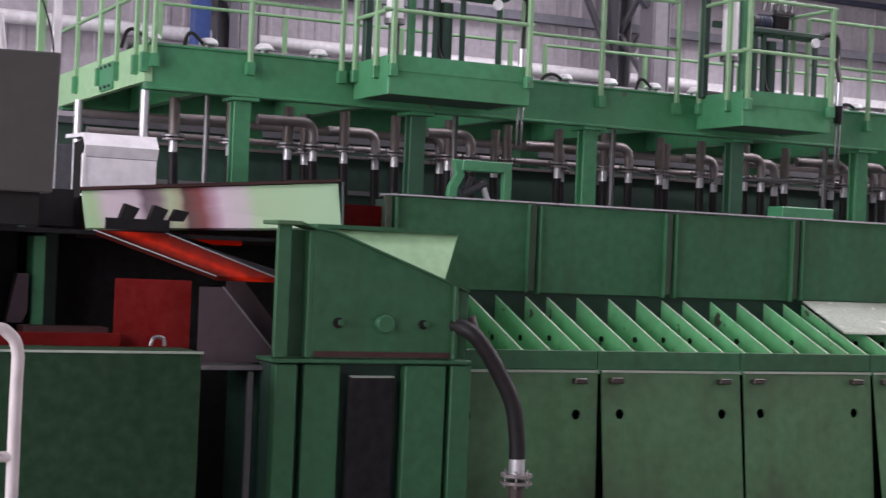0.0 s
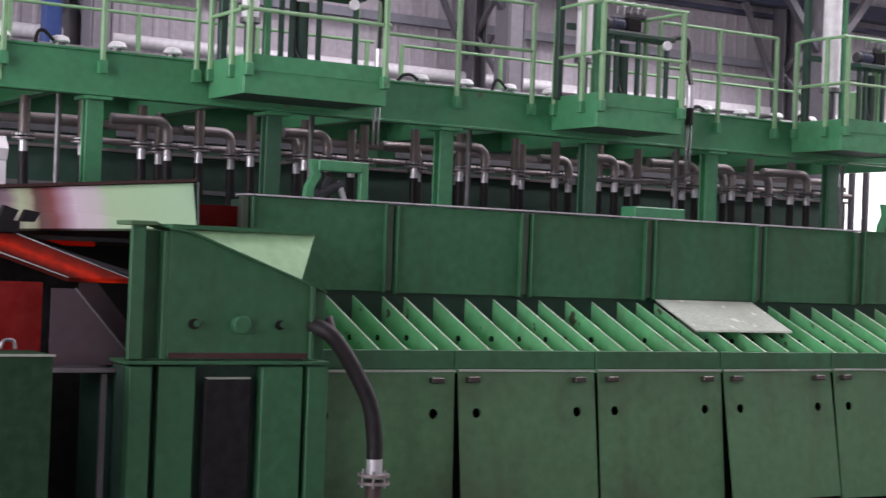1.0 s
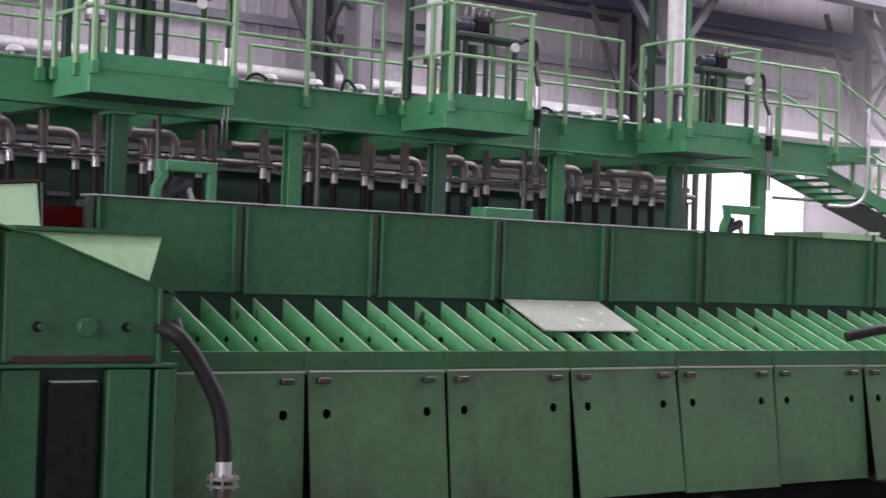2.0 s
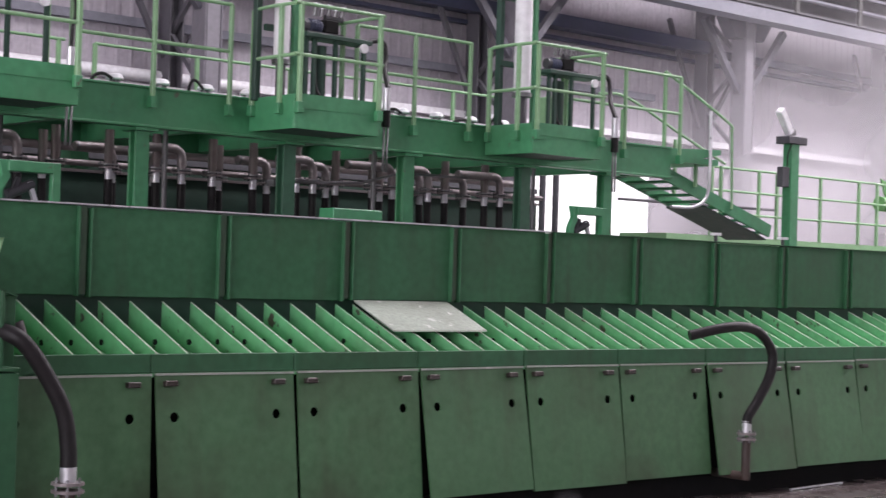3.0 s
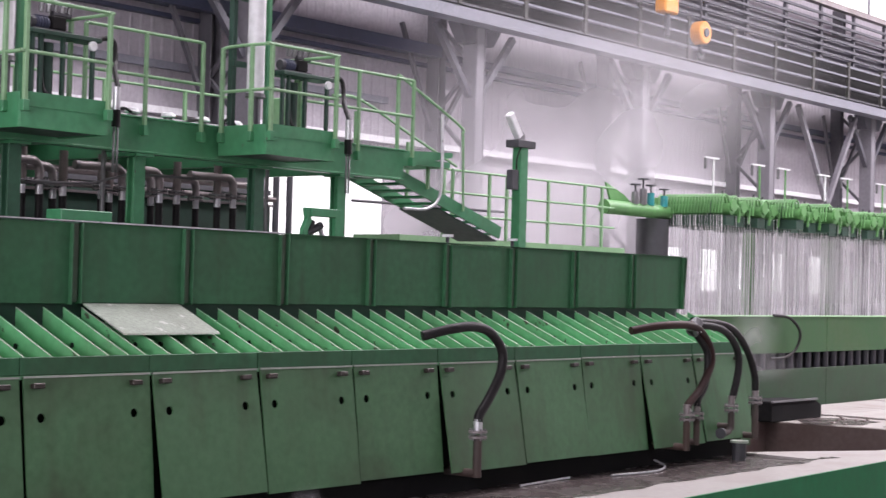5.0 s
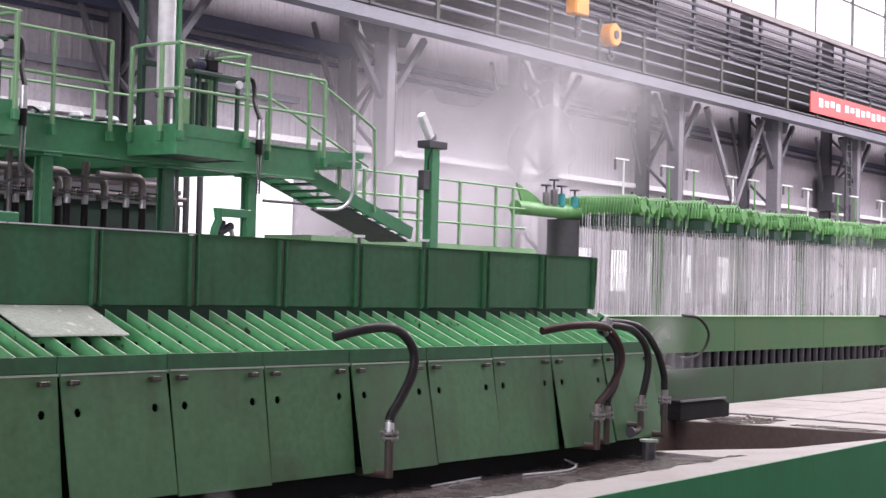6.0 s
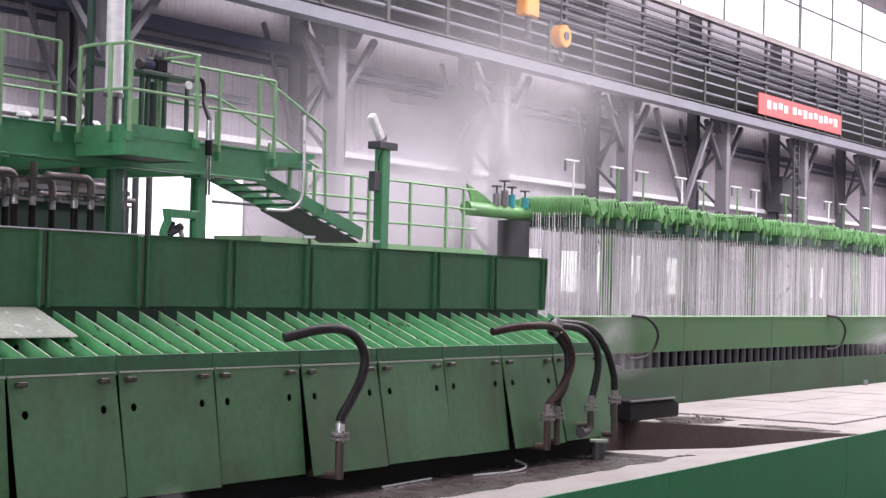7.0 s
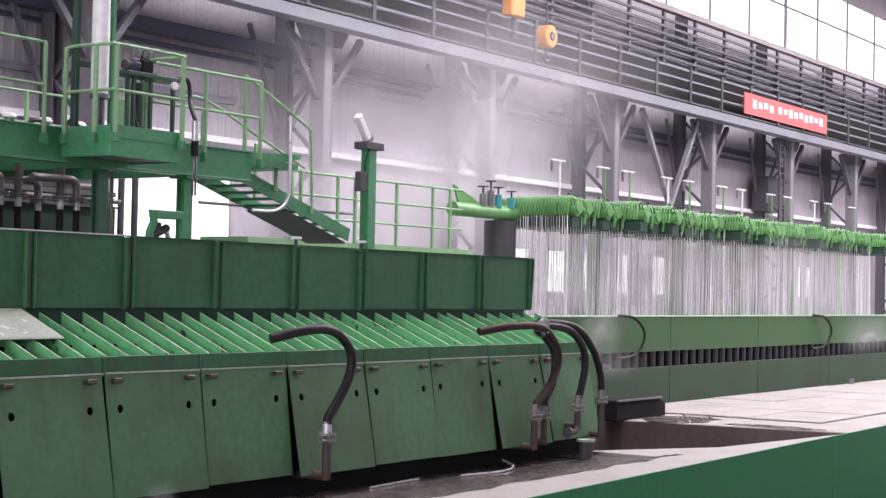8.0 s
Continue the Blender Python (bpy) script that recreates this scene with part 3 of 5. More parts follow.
# hood panels
hood = thing("hood", (16, 15.3, 2.5), "row of dark green vertical hood panels", "hood")
HX0 = 6.72
JOINTS = [6.71, 8.41, 10.155, 11.92, 13.65, 15.35, 17.11, 18.84, 20.5, 22.23, 24.02, 25.79]
JOINT = surface("joint_paint", (0.045, 0.085, 0.05), 0.5, dirt=(0.05, 0.035, 0.025), dirty=0.7, streak=0.6)
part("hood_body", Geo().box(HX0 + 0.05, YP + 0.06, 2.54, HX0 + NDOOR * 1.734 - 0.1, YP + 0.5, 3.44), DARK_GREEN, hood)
# shade under the hood edge, between the fins, is put into this dark green
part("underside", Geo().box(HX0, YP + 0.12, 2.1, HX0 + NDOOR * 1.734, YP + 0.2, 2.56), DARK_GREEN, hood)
for i in range(NDOOR):
    xa, wide = JOINTS[i], JOINTS[i + 1] - JOINTS[i]
    dz = rnd.uniform(-0.012, 0.012)
    gp = Geo().box(xa + 0.10, YP - 0.005, 2.53 + dz, xa + wide - 0.08, YP + 0.02, 3.47 + dz)
    p = part("panel", gp, HOOD_GREEN, hood, bevel=0.004)
    for u in (0.06, wide - 0.085):
        part("flange", Geo().box(xa + u, YP - 0.06, 2.52 + dz, xa + u + 0.022, YP + 0.05, 3.46 + dz), HOOD_GREEN, p, bevel=0.004)
    # the first five strips are bright steel to paint the reflected light line
    part("top_strip", Geo().box(xa + 0.003, YP - 0.05, 3.474, xa + wide - 0.003, YP + 0.25, 3.474 + (0.016 if i < 5 else 0.01)), BRIGHT_STEEL if i < 5 else HOOD_GREEN, p, "top edge strip with its bright reflection put into the colour" if i < 5 else "")
    part("joint_post", Geo().box(xa - 0.045, YP - 0.025, 2.54, xa + 0.03, YP + 0.055, 3.46), JOINT, p, "stained brown-green joint post", bevel=0.004)
part("end_plate", Geo().prism([(HX0 + NDOOR * 1.734 - 0.06, YP - 0.06, 2.53), (HX0 + NDOOR * 1.734 + 0.02, YP - 0.06, 3.47), (HX0 + NDOOR * 1.734 + 0.02, YP + 0.4, 3.47), (HX0 + NDOOR * 1.734 - 0.06, YP + 0.4, 2.53)], (0.025, 0, 0)), HOOD_GREEN, hood)

# ---- side tower at the machine's entry ----
tower = thing("side_tower", (6, 14, 0), "green welded steel side frame of the machine entry", "frame")
YB = 13.6
part("upper_plate", Geo().prism([(5.33, YB, 1.92), (5.33, YB, 3.06), (5.50, YB, 3.05), (6.55, YB, 2.665), (6.74, YB, 2.60), (6.74, YB, 1.92)], (0, 0.03, 0)), HOOD_GREEN, tower, bevel=0.006)
part("left_flange", Geo().box(4.97, YB - 0.02, 1.90, 5.10, YB + 0.02, 3.10), HOOD_GREEN, tower, bevel=0.006)
part("side_plate", Geo().box(5.0, YB + 0.02, 1.9, 5.03, 13.72, 3.05), HOOD_GREEN, tower)
part("rib", Geo().box(5.28, YB + 0.0, 1.9, 5.33, YB + 0.16, 3.05), HOOD_GREEN, tower, bevel=0.006)
part("recess_web", Geo().box(5.031, YB + 0.14, 1.9, 5.28, YB + 0.16, 3.05), HOOD_GREEN, tower)
part("cap", Geo().box(4.93, YB - 0.08, 3.09, 5.18, YB + 0.3, 3.13), DOOR_GREEN, tower, bevel=0.006)
part("slope_cap", Geo().prism([(5.15, YB - 0.05, 3.13), (5.33, YB - 0.05, 3.08), (5.50, YB - 0.05, 3.065), (6.55, YB - 0.05, 2.68), (6.9, YB - 0.05, 2.55), (6.9, YB - 0.05, 2.535), (6.55, YB - 0.05, 2.66), (5.50, YB - 0.05, 3.045), (5.33, YB - 0.05, 3.06), (5.15, YB - 0.05, 3.11)], (0, 0.35, 0)), HOOD_GREEN, tower)
part("right_flange", Geo().box(6.74, YB - 0.05, 1.9, 6.78, YB + 0.3, 2.6).box(6.78, YB + 0.02, 1.9, 6.92, YB + 0.05, 2.55), HOOD_GREEN, tower, bevel=0.006)
for x, r in ((5.585, 0.05), (6.44, 0.045)):
    # black disc shows left of the offset head as its painted shadow
    part("boss", Geo().cyl((x, YB - 0.02, 2.22), (x, YB + 0.01, 2.22), r, n=14), BLACK, tower, "black disc painting the shadow beside the bolt head")
    part("bolt_head", Geo().cyl((x + 0.02, YB - 0.05, 2.225), (x + 0.02, YB - 0.02, 2.225), r * 0.6, n=6), HOOD_GREEN, tower)
part("boss", Geo().cyl((6.03, YB - 0.09, 2.22), (6.03, YB + 0.01, 2.22), 0.085, n=18), HOOD_GREEN, tower, "round pin boss", bevel=0.01)
part("base_strip", Geo().box(5.36, YB - 0.012, 1.91, 6.73, YB + 0.0, 1.96), DARK_RED, tower, "dark red gasket strip")
part("sill", Geo().box(4.95, YB - 0.05, 1.855, 6.95, YB + 0.4, 1.89), HOOD_GREEN, tower, bevel=0.005)
part("lower_web", Geo().box(5.05, YB + 0.16, 0, 6.9, YB + 0.2, 1.84), DARK_GREEN, tower)
for xa, xb in ((4.99, 5.20), (6.27, 6.69)):
    part("pilaster", Geo().box(xa, YB - 0.03, 0, xb, YB + 0.1, 1.84), HOOD_GREEN, tower, bevel=0.01)
part("pilaster", Geo().box(5.28, YB + 0.0, 0, 5.63, YB + 0.12, 1.84), HOOD_GREEN, tower, bevel=0.01)
part("pilaster", Geo().box(6.74, YB - 0.04, 0, 6.95, YB + 0.1, 1.84), HOOD_GREEN, tower, bevel=0.01)
part("cover", Geo().box(5.72, YB - 0.02, 0.0, 6.17, YB + 0.06, 1.73), BLACK, tower, "dark grey cover sheet", bevel=0.01)
part("cover_edge", Geo().box(5.73, YB - 0.026, 1.722, 6.16, YB + 0.05, 1.738), COVER_GREY, tower, "bare edge")
part("side_wall", Geo().box(4.99, YB + 0.1, 0, 5.03, 14.9, 1.84), DARK_GREEN, tower)

# entry chutes behind the tower
ch = thing("entry_chute", (5, 15, 3.0), "pale green scorched steel chute", "chute")
part("front_sheet", Geo().prism([(3.55, 15.1, 3.34), (6.14, 15.1, 3.56), (6.05, 14.75, 3.10), (3.52, 14.75, 2.99)], (0, 0.02, -0.02)), CHUTE, ch)
part("top_lip", Geo().prism([(3.52, 15.08, 3.345), (6.16, 15.08, 3.575), (6.26, 15.35, 3.555), (3.6, 15.35, 3.32)], (0, 0, 0.03)), DARK_RED, ch, "rust-brown top lip")
part("back_sheet", Geo().box(3.6, 15.4, 2.9, 6.2, 15.44, 3.3), DARK_RED, ch)
part("end_plate", Geo().prism([(6.16, 15.05, 3.57), (6.28, 15.35, 3.55), (6.24, 15.35, 3.1), (6.06, 14.76, 3.1)], (0.02, 0, 0)), DARK_GREEN, ch)
part("red_side", Geo().box(6.2, 15.3, 3.05, 6.72, 15.33, 3.36), DEEP_RED, ch, "deep red side plate")
w2 = thing("side_chute", (6.5, 14.4, 2.6), "pale green tilted chute plate", "chute")
# light falling on this tilted sheet is put into the paler green
part("sheet", Geo().prism([(5.55, 14.30, 3.07), (7.12, 14.30, 3.10), (6.84, 14.0, 2.62), (5.9, 14.0, 2.62)], (0, 0.02, -0.015)), PALE_GREEN, w2)
part("top_lip", Geo().box(5.6, 14.24, 3.085, 7.13, 14.6, 3.125), HOOD_GREEN, w2)

# hot plate on its rollers, red brackets
slab = thing("hot_plate", (4.5, 14.6, 2.7), "glowing red-hot steel plate in the entry", "steel plate")
part("plate", Geo().prism([(3.55, 14.5, 2.97), (4.2, 14.5, 2.97), (5.12, 14.0, 2.60), (4.55, 14.0, 2.60)], (0, 0.02, -0.04)), HOT, slab)
part("edge", Geo().beam((3.53, 14.5, 2.975), (4.54, 13.99, 2.6), 0.008, 0.01), GREY_STEEL, slab)
part("edge", Geo().beam((4.21, 14.51, 2.975), (5.13, 14.0, 2.6), 0.008, 0.01), GREY_STEEL, slab)
part("far_end", Geo().prism([(4.55, 14.9, 2.975), (5.0, 14.9, 2.97), (5.05, 14.8, 2.915), (4.75, 14.8, 2.915)], (0, 0.02, -0.03)), DULL_HOT, slab)
part("roller", Geo().cyl((4.5, 14.62, 2.86), (5.6, 14.62, 2.56), 0.035), DARK_STEEL, slab, smooth=True)
gu = thing("entry_guide", (4.4, 14.2, 1.8), "dark scorched entry guide plates", "guide")
part("guide_plate", Geo().prism([(4.40, 14.0, 1.82), (4.40, 14.0, 2.50), (4.61, 14.0, 2.50), (5.1, 14.0, 1.95), (5.1, 14.0, 1.82)], (0, 0.03, 0)), BURNT, gu)
part("guide_plate", Geo().prism([(4.75, 14.3, 1.82), (4.75, 14.3, 2.55), (4.92, 14.3, 2.55), (5.3, 14.3, 2.1), (5.3, 14.3, 1.82)], (0, 0.03, 0)), BURNT, gu)
part("guide_edge", Geo().beam((4.61, 13.995, 2.505), (5.1, 13.995, 1.955), 0.02, 0.015), GREY_STEEL, gu)
part("shelf", Geo().box(4.35, 13.9, 1.76, 5.05, 14.6, 1.80), GREY_STEEL, gu)
# the red glow reflected from the hot steel is this plate's base colour
part("red_plate", Geo().box(3.64, 14.05, 1.9, 4.33, 14.08, 2.55), DEEP_RED, gu, "red plate with the glow of hot steel put into its colour")
part("low_beam", Geo().box(1.2, 13.9, 1.96, 3.66, 14.0, 2.07), DEEP_RED, gu, "dark red cross beam")
part("pipe_clip", Geo().tube(smooth_path([(3.92, 13.86, 1.97), (3.95, 13.86, 2.04), (4.03, 13.86, 2.04), (4.05, 13.86, 1.97)], 4), 0.018, 6), GREY_STEEL, gu)
part("post", Geo().box(4.87, 13.95, 0, 4.92, 14.0, 1.74), GREY_STEEL, gu)
# two black sheets added so the entry interior stays dark
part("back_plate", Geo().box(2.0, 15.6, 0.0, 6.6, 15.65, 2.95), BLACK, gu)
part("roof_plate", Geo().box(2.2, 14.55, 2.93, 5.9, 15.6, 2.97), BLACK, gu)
for k, x in enumerate((3.82, 4.09, 4.29)):
    part("bracket", Geo().prism([(x - 0.08, 14.4, 3.085), (x - 0.03, 14.4, 3.225 - 0.03 * (k == 2)), (x + 0.1, 14.4, 3.185 - 0.01 * (k == 2)), (x + 0.05, 14.4, 3.085)], (0, 0.1, 0)), BLACK, gu)
part("bracket_bar", Geo().box(3.62, 14.38, 2.985, 4.2, 14.45, 3.09), BLACK, gu)

# low green casing, white handrail and grey cabinet nearer the lens
cas = thing("low_casing", (3, 13, 0), "dark green steel casing box", "casing")
part("shell", Geo().box(0.8, 13.0, 0.0, 4.12, 13.6, 1.965), CASING_GREEN, cas, bevel=0.008)
part("lid", Geo().box(0.79, 13.025, 1.967, 4.13, 13.61, 1.975), CASING_GREEN, cas)
part("rim", Geo().box(0.78, 12.985, 1.962, 4.135, 13.02, 1.98), COVER_GREY, cas, "bare bright rim")
RAIL_WHITE = surface("rail_white", (0.5, 0.465, 0.465), 0.5, dirt=(0.3, 0.26, 0.25), dirty=0.6, chips=(0.12, 0.09, 0.08), chipped=-0.02)
hr = thing("handrail", (1.5, 8, 0), "white painted tubular steel handrail", "handrail")
part("rail", Geo().tube(smooth_path([(0.2, 8, 2.42), (1.1, 8, 2.42), (1.46, 8, 2.42), (1.55, 8, 2.395), (1.60, 8, 2.30), (1.60, 8, 2.0), (1.60, 8, 0.0)], 5), 0.031, 10), RAIL_WHITE, hr, smooth=True)
part("mid_rail", Geo().cyl((0.2, 8, 1.79), (1.6, 8, 1.79), 0.027), RAIL_WHITE, hr, smooth=True)
cab = thing("hanging_cabinet", (1.5, 10, 3.1), "dark grey steel cabinet on the gantry end", "cabinet")
part("shell", Geo().prism([(0.9, 10, 3.15), (2.17, 10, 3.15), (2.19, 10, 4.02), (0.9, 10, 3.99)], (0, 1.0, 0)), CABINET_GREY, cab, bevel=0.01)
part("base", Geo().box(0.95, 10.05, 2.95, 2.1, 10.9, 3.15), BLACK, cab)
part("leg", Geo().box(1.0, 10.3, 0, 1.2, 10.5, 2.95), DARK_GREEN, cab)
part("tube", Geo().cyl((1.86, 10.2, 4.02), (1.83, 10.2, 4.25), 0.035), WHITE_PAINT, cab)
fgb = thing("low_barrier", (25, 7.0, 0), "bright green painted low steel barrier", "barrier")
for a, b in ((9.0, 15.0), (15.0, 20.6), (20.6, 26.0), (26.0, 34.0)):
    part("segment", Geo().prism([(a + 0.004, 6.84 + 0.027 * a, 0.0), (b - 0.004, 6.84 + 0.027 * b, 0.0), (b - 0.004, 6.87 + 0.027 * b, 0.0), (a + 0.004, 6.87 + 0.027 * a, 0.0)], (0, 0, 1.04)), BARRIER_GREEN, fgb)


# ---- gantry with platforms ----
ZB, ZT = 4.63, 5.06
GF, GB = 17.2, 21.4
gan = thing("gantry", (12, 19, 0), "green steel gantry deck on round-cornered posts", "gantry")
part("front_girder", Geo().ibeam((4.7, GF + 0.1, 4.815), (20.3, GF + 0.1, 4.815), 0.2, 0.51, 0.03, 0.14), DECK_GREEN, gan, bevel=0.005)
part("back_girder", Geo().ibeam((4.7, GB, 4.83), (20.3, GB, 4.83), 0.2, 0.46, 0.03, 0.02), DECK_GREEN, gan)
# west-facing beam: the strong light on it is painted as a paler green
part("end_girder", Geo().box(4.68, GF + 0.01, 4.64, 4.76, GB + 0.6, 5.06), PALE_GREEN, gan, "end beam in a paler green that holds its bright west light")
part("deck", Geo().box(4.76, GF + 0.2, 5.0, 20.3, 18.45, 5.04), DECK_GREEN, gan)
part("deck", Geo().box(4.76, 20.7, 5.0, 20.3, GB - 0.1, 5.04), DECK_GREEN, gan)
for k in range(8):
    xx = 5.6 + 2.05 * k
    part("cross_beam", Geo().box(xx, GF + 0.22, 4.66, xx + 0.14, GB - 0.12, 4.99), DECK_GREEN, gan)
POST_GREEN = surface("post_green", (0.032, 0.12, 0.065), 0.5, dirty=0.4)
STX = [0.3359, 0.4616, 0.5985, 0.7277, 0.8474, 0.9808, 1.086]
for k, s in enumerate(STX):
    x = s * 17.4
    part("post", Geo().ibeam((x, 17.4, 0), (x, 17.4, 4.56), 0.2, 0.17, 0.03, 0.03, up=(0.0, 1, 0)), DECK_GREEN if k % 2 == 0 else POST_GREEN, gan, bevel=0.005)
    part("post_head", Geo().box(x - 0.16, 17.21, 4.52, x + 0.16, 17.58, 4.556), DECK_GREEN, gan)
for x in (7.2, 11.6, 15.8):
    part("back_post", Geo().box(x, GB - 0.1, 0, x + 0.3, GB + 0.2, 4.6), DECK_GREEN, gan)


def rail_post(g_, x, y, z0, z1, w=0.055):
    return g_.box(x - w / 2, y - w / 2, z0, x + w / 2, y + w / 2, z1)


def platform(xa, xb):
    p = thing("work_platform", ((xa + xb) / 2, 16.7, ZB), "green steel work platform with guard rails", "platform", "gantry platforms")
    yf, yb = 16.2, GF
    part("fascia", Geo().box(xa, yf, ZB, xb, yf + 0.03, ZT), DECK_GREEN, p, bevel=0.005)
    for xs_ in (xa, xb - 0.03):
        part("fascia", Geo().box(xs_, yf + 0.031, ZB, xs_ + 0.03, yb - 0.01, ZT), DECK_GREEN, p, bevel=0.005)
    part("deck", Geo().box(xa + 0.03, yf + 0.03, ZT - 0.08, xb - 0.03, yb - 0.01, ZT - 0.04), DARK_STEEL, p)
    # darker green than the fascia: the underside's shade is in the colour
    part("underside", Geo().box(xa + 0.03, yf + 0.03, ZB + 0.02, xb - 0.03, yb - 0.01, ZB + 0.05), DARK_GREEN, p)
    part("lip", Geo().box(xa - 0.02, yf - 0.012, ZT - 0.17, xb + 0.02, yf - 0.001, ZT + 0.01), DECK_GREEN, p)
    zr = 6.19
    for x, y in ((xa + 0.02, yf - 0.05), (xb - 0.05, yf - 0.05), (xa - 0.03, yf + 0.3), (xa - 0.03, yb - 0.1), (xb + 0.03, yb - 0.15)):
        part("post", rail_post(Geo(), x, y, ZT - 0.22, zr, 0.06), RAIL_GREEN, p, bevel=0.01)
        part("foot", Geo().box(x - 0.045, y - 0.045, ZT - 0.24, x + 0.045, y + 0.045, ZT - 0.1), DECK_GREEN, p, bevel=0.006)
    for z in (zr, 5.55):
        part("rail", Geo().tube(smooth_path([(xa - 0.03, yb - 0.1, z - (0.12 if z > 6 else 0)), (xa - 0.03, yb - 0.16, z), (xa - 0.03, yf, z), (xa + 0.02, yf - 0.05, z), (xb, yf - 0.05, z)], 4), 0.024, 8), RAIL_GREEN, p, smooth=True)
    part("rail", Geo().cyl((xb, yf - 0.05, zr), (xb, yb, zr), 0.024), RAIL_GREEN, p, smooth=True)
    return p


PLATS = [(7.13, 8.90), (11.90, 13.25), (16.08, 17.50)]
for a, b in PLATS:
    platform(a, b)

# guard rails of the deck between the platforms
for a, b in ((4.75, 6.95), (9.3, 11.55), (13.6, 15.7), (17.7, 20.4)):
    r = thing("guard_rail", (a, GF, ZT), "light green tubular guard rail", "guard rail", "deck guard rails")
    n = 3
    for k in range(n):
        x = a + (b - a) * k / (n - 1)
        part("post", rail_post(Geo(), x, GF - 0.06, ZT - 0.22, 6.22), RAIL_GREEN, r, bevel=0.01)
        part("foot", Geo().box(x - 0.045, GF - 0.11, ZT - 0.26, x + 0.045, GF - 0.01, ZT - 0.12), DECK_GREEN, r)
    for z in (6.22, 5.62):
        part("rail", Geo().cyl((a, GF - 0.06, z), (b, GF - 0.06, z), 0.024), RAIL_GREEN, r, smooth=True)
for a, b in ((6.0, 11.5), (12.0, 20.3)):
    r = thing("guard_rail", (a, GB, ZT), "light green tubular guard rail", "guard rail", "deck guard rails")
    k = a
    while k <= b:
        part("post", rail_post(Geo(), k, GB, ZT - 0.1, 6.15), RAIL_GREEN, r)
        k += 1.8
    for z in (6.15, 5.6):
        part("rail", Geo().cyl((a, GB, z), (b, GB, z), 0.024), RAIL_GREEN, r, smooth=True)

# ---- stair down from the gantry ----
st = thing("stair", (21.5, 17.8, 3.4), "green steel stair with open treads", "stair")
part("landing", Geo().box(19.9, 17.25, 4.85, 21.55, 18.3, 4.95), DECK_GREEN, st)
part("landing_beam", Geo().prism([(19.9, 17.24, 4.72), (21.6, 17.24, 5.04), (21.6, 17.24, 5.12), (19.9, 17.24, 5.04)], (0, 0.04, 0)), DECK_GREEN, st)
for y in (17.5, 18.45):
    part("stringer", Geo().beam((20.1, y, 4.77), (23.35, y, 3.82), 0.04, 0.22), DECK_GREEN, st)
for x in (20.5, 21.9, 23.2):
    part("post", rail_post(Geo(), x, 18.5, 4.86 - 0.29 * (x - 20.1), 5.9 - 0.29 * (x - 20.1), 0.05), RAIL_GREEN, st)
# soffit shade is put into its darker green
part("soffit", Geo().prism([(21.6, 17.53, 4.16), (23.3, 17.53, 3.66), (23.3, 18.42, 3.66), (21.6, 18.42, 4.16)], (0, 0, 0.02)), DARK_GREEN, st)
for k in range(10):
    x = 20.35 + 0.32 * k
    part("tread", Geo().box(x - 0.13, 17.52, 4.615 - 0.0935 * k, x + 0.13, 18.43, 4.65 - 0.0935 * k), DECK_GREEN, st)
for x, z, h in ((20.37, 4.7, 1.64), (21.2, 4.48, 0.6)):
    part("post", rail_post(Geo(), x, 17.45, z, z + h, 0.05), RAIL_GREEN, st)
part("hand_rail", Geo().tube(smooth_path([(19.9, 18.5, 6.0), (20.6, 18.5, 6.0), (22.0, 18.5, 5.5), (23.3, 18.5, 5.05)], 4), 0.024, 8), RAIL_GREEN, st, smooth=True)
part("hand_rail", Geo().tube(smooth_path([(20.37, 17.45, 6.34), (22.0, 17.45, 5.66), (22.13, 17.45, 5.5), (22.15, 17.45, 5.3), (22.2, 17.45, 4.15)], 5), 0.024, 8), RAIL_GREEN, st, smooth=True)

# ---- pole with a sensor ----
pole = thing("sensor_pole", (24.6, 18, 0), "green post with a small swivelling white sensor", "post")
part("post", Geo().box(24.49, 17.9, 0, 24.73, 18.1, 5.5), DECK_GREEN, pole, bevel=0.01)
part("head_plate", Geo().box(24.33, 17.85, 5.48, 24.9, 18.15, 5.62), DARK_STEEL, pole, bevel=0.01)
part("sensor", Geo().beam((24.55, 18, 5.68), (24.22, 18, 6.1), 0.14, 0.16), WHITE_PAINT, pole, "white sensor housing", bevel=0.02)
part("swivel", Geo().cyl((24.6, 17.95, 5.7), (24.6, 18.07, 5.7), 0.08, n=12).box(24.56, 17.97, 5.62, 24.64, 18.05, 5.7), GREY_STEEL, pole)
part("cable", Geo().tube(smooth_path([(24.36, 17.9, 5.05), (24.34, 17.88, 5.25), (24.42, 17.88, 5.42), (24.52, 17.9, 5.5)], 5), 0.014, 6), RUBBER, pole)
part("junction_box", Geo().box(24.26, 17.92, 4.68, 24.47, 18.06, 5.05), DARK_STEEL, pole, bevel=0.01)

# rails of the far walkway
fr = thing("far_walkway", (28, 20, 3.6), "far walkway with light green rails", "walkway")
for x in (24.0, 27.5, 31.0):
    part("leg", Geo().box(x, 20.4, 0, x + 0.2, 20.6, 3.62), RAIL_GREEN, fr)
part("deck", Geo().box(23.5, 20.0, 3.62, 31.5, 21.2, 3.8), RAIL_GREEN, fr)
for x in (24.8, 26.3, 26.9, 28.4, 29.8, 30.5):
    part("post", rail_post(Geo(), x, 20, 3.8, 5.15), RAIL_GREEN, fr)
for z in (5.15, 4.7, 4.25):
    part("rail", Geo().cyl((24.8, 20, z), (31.0, 20, z), 0.024), RAIL_GREEN, fr, smooth=True)

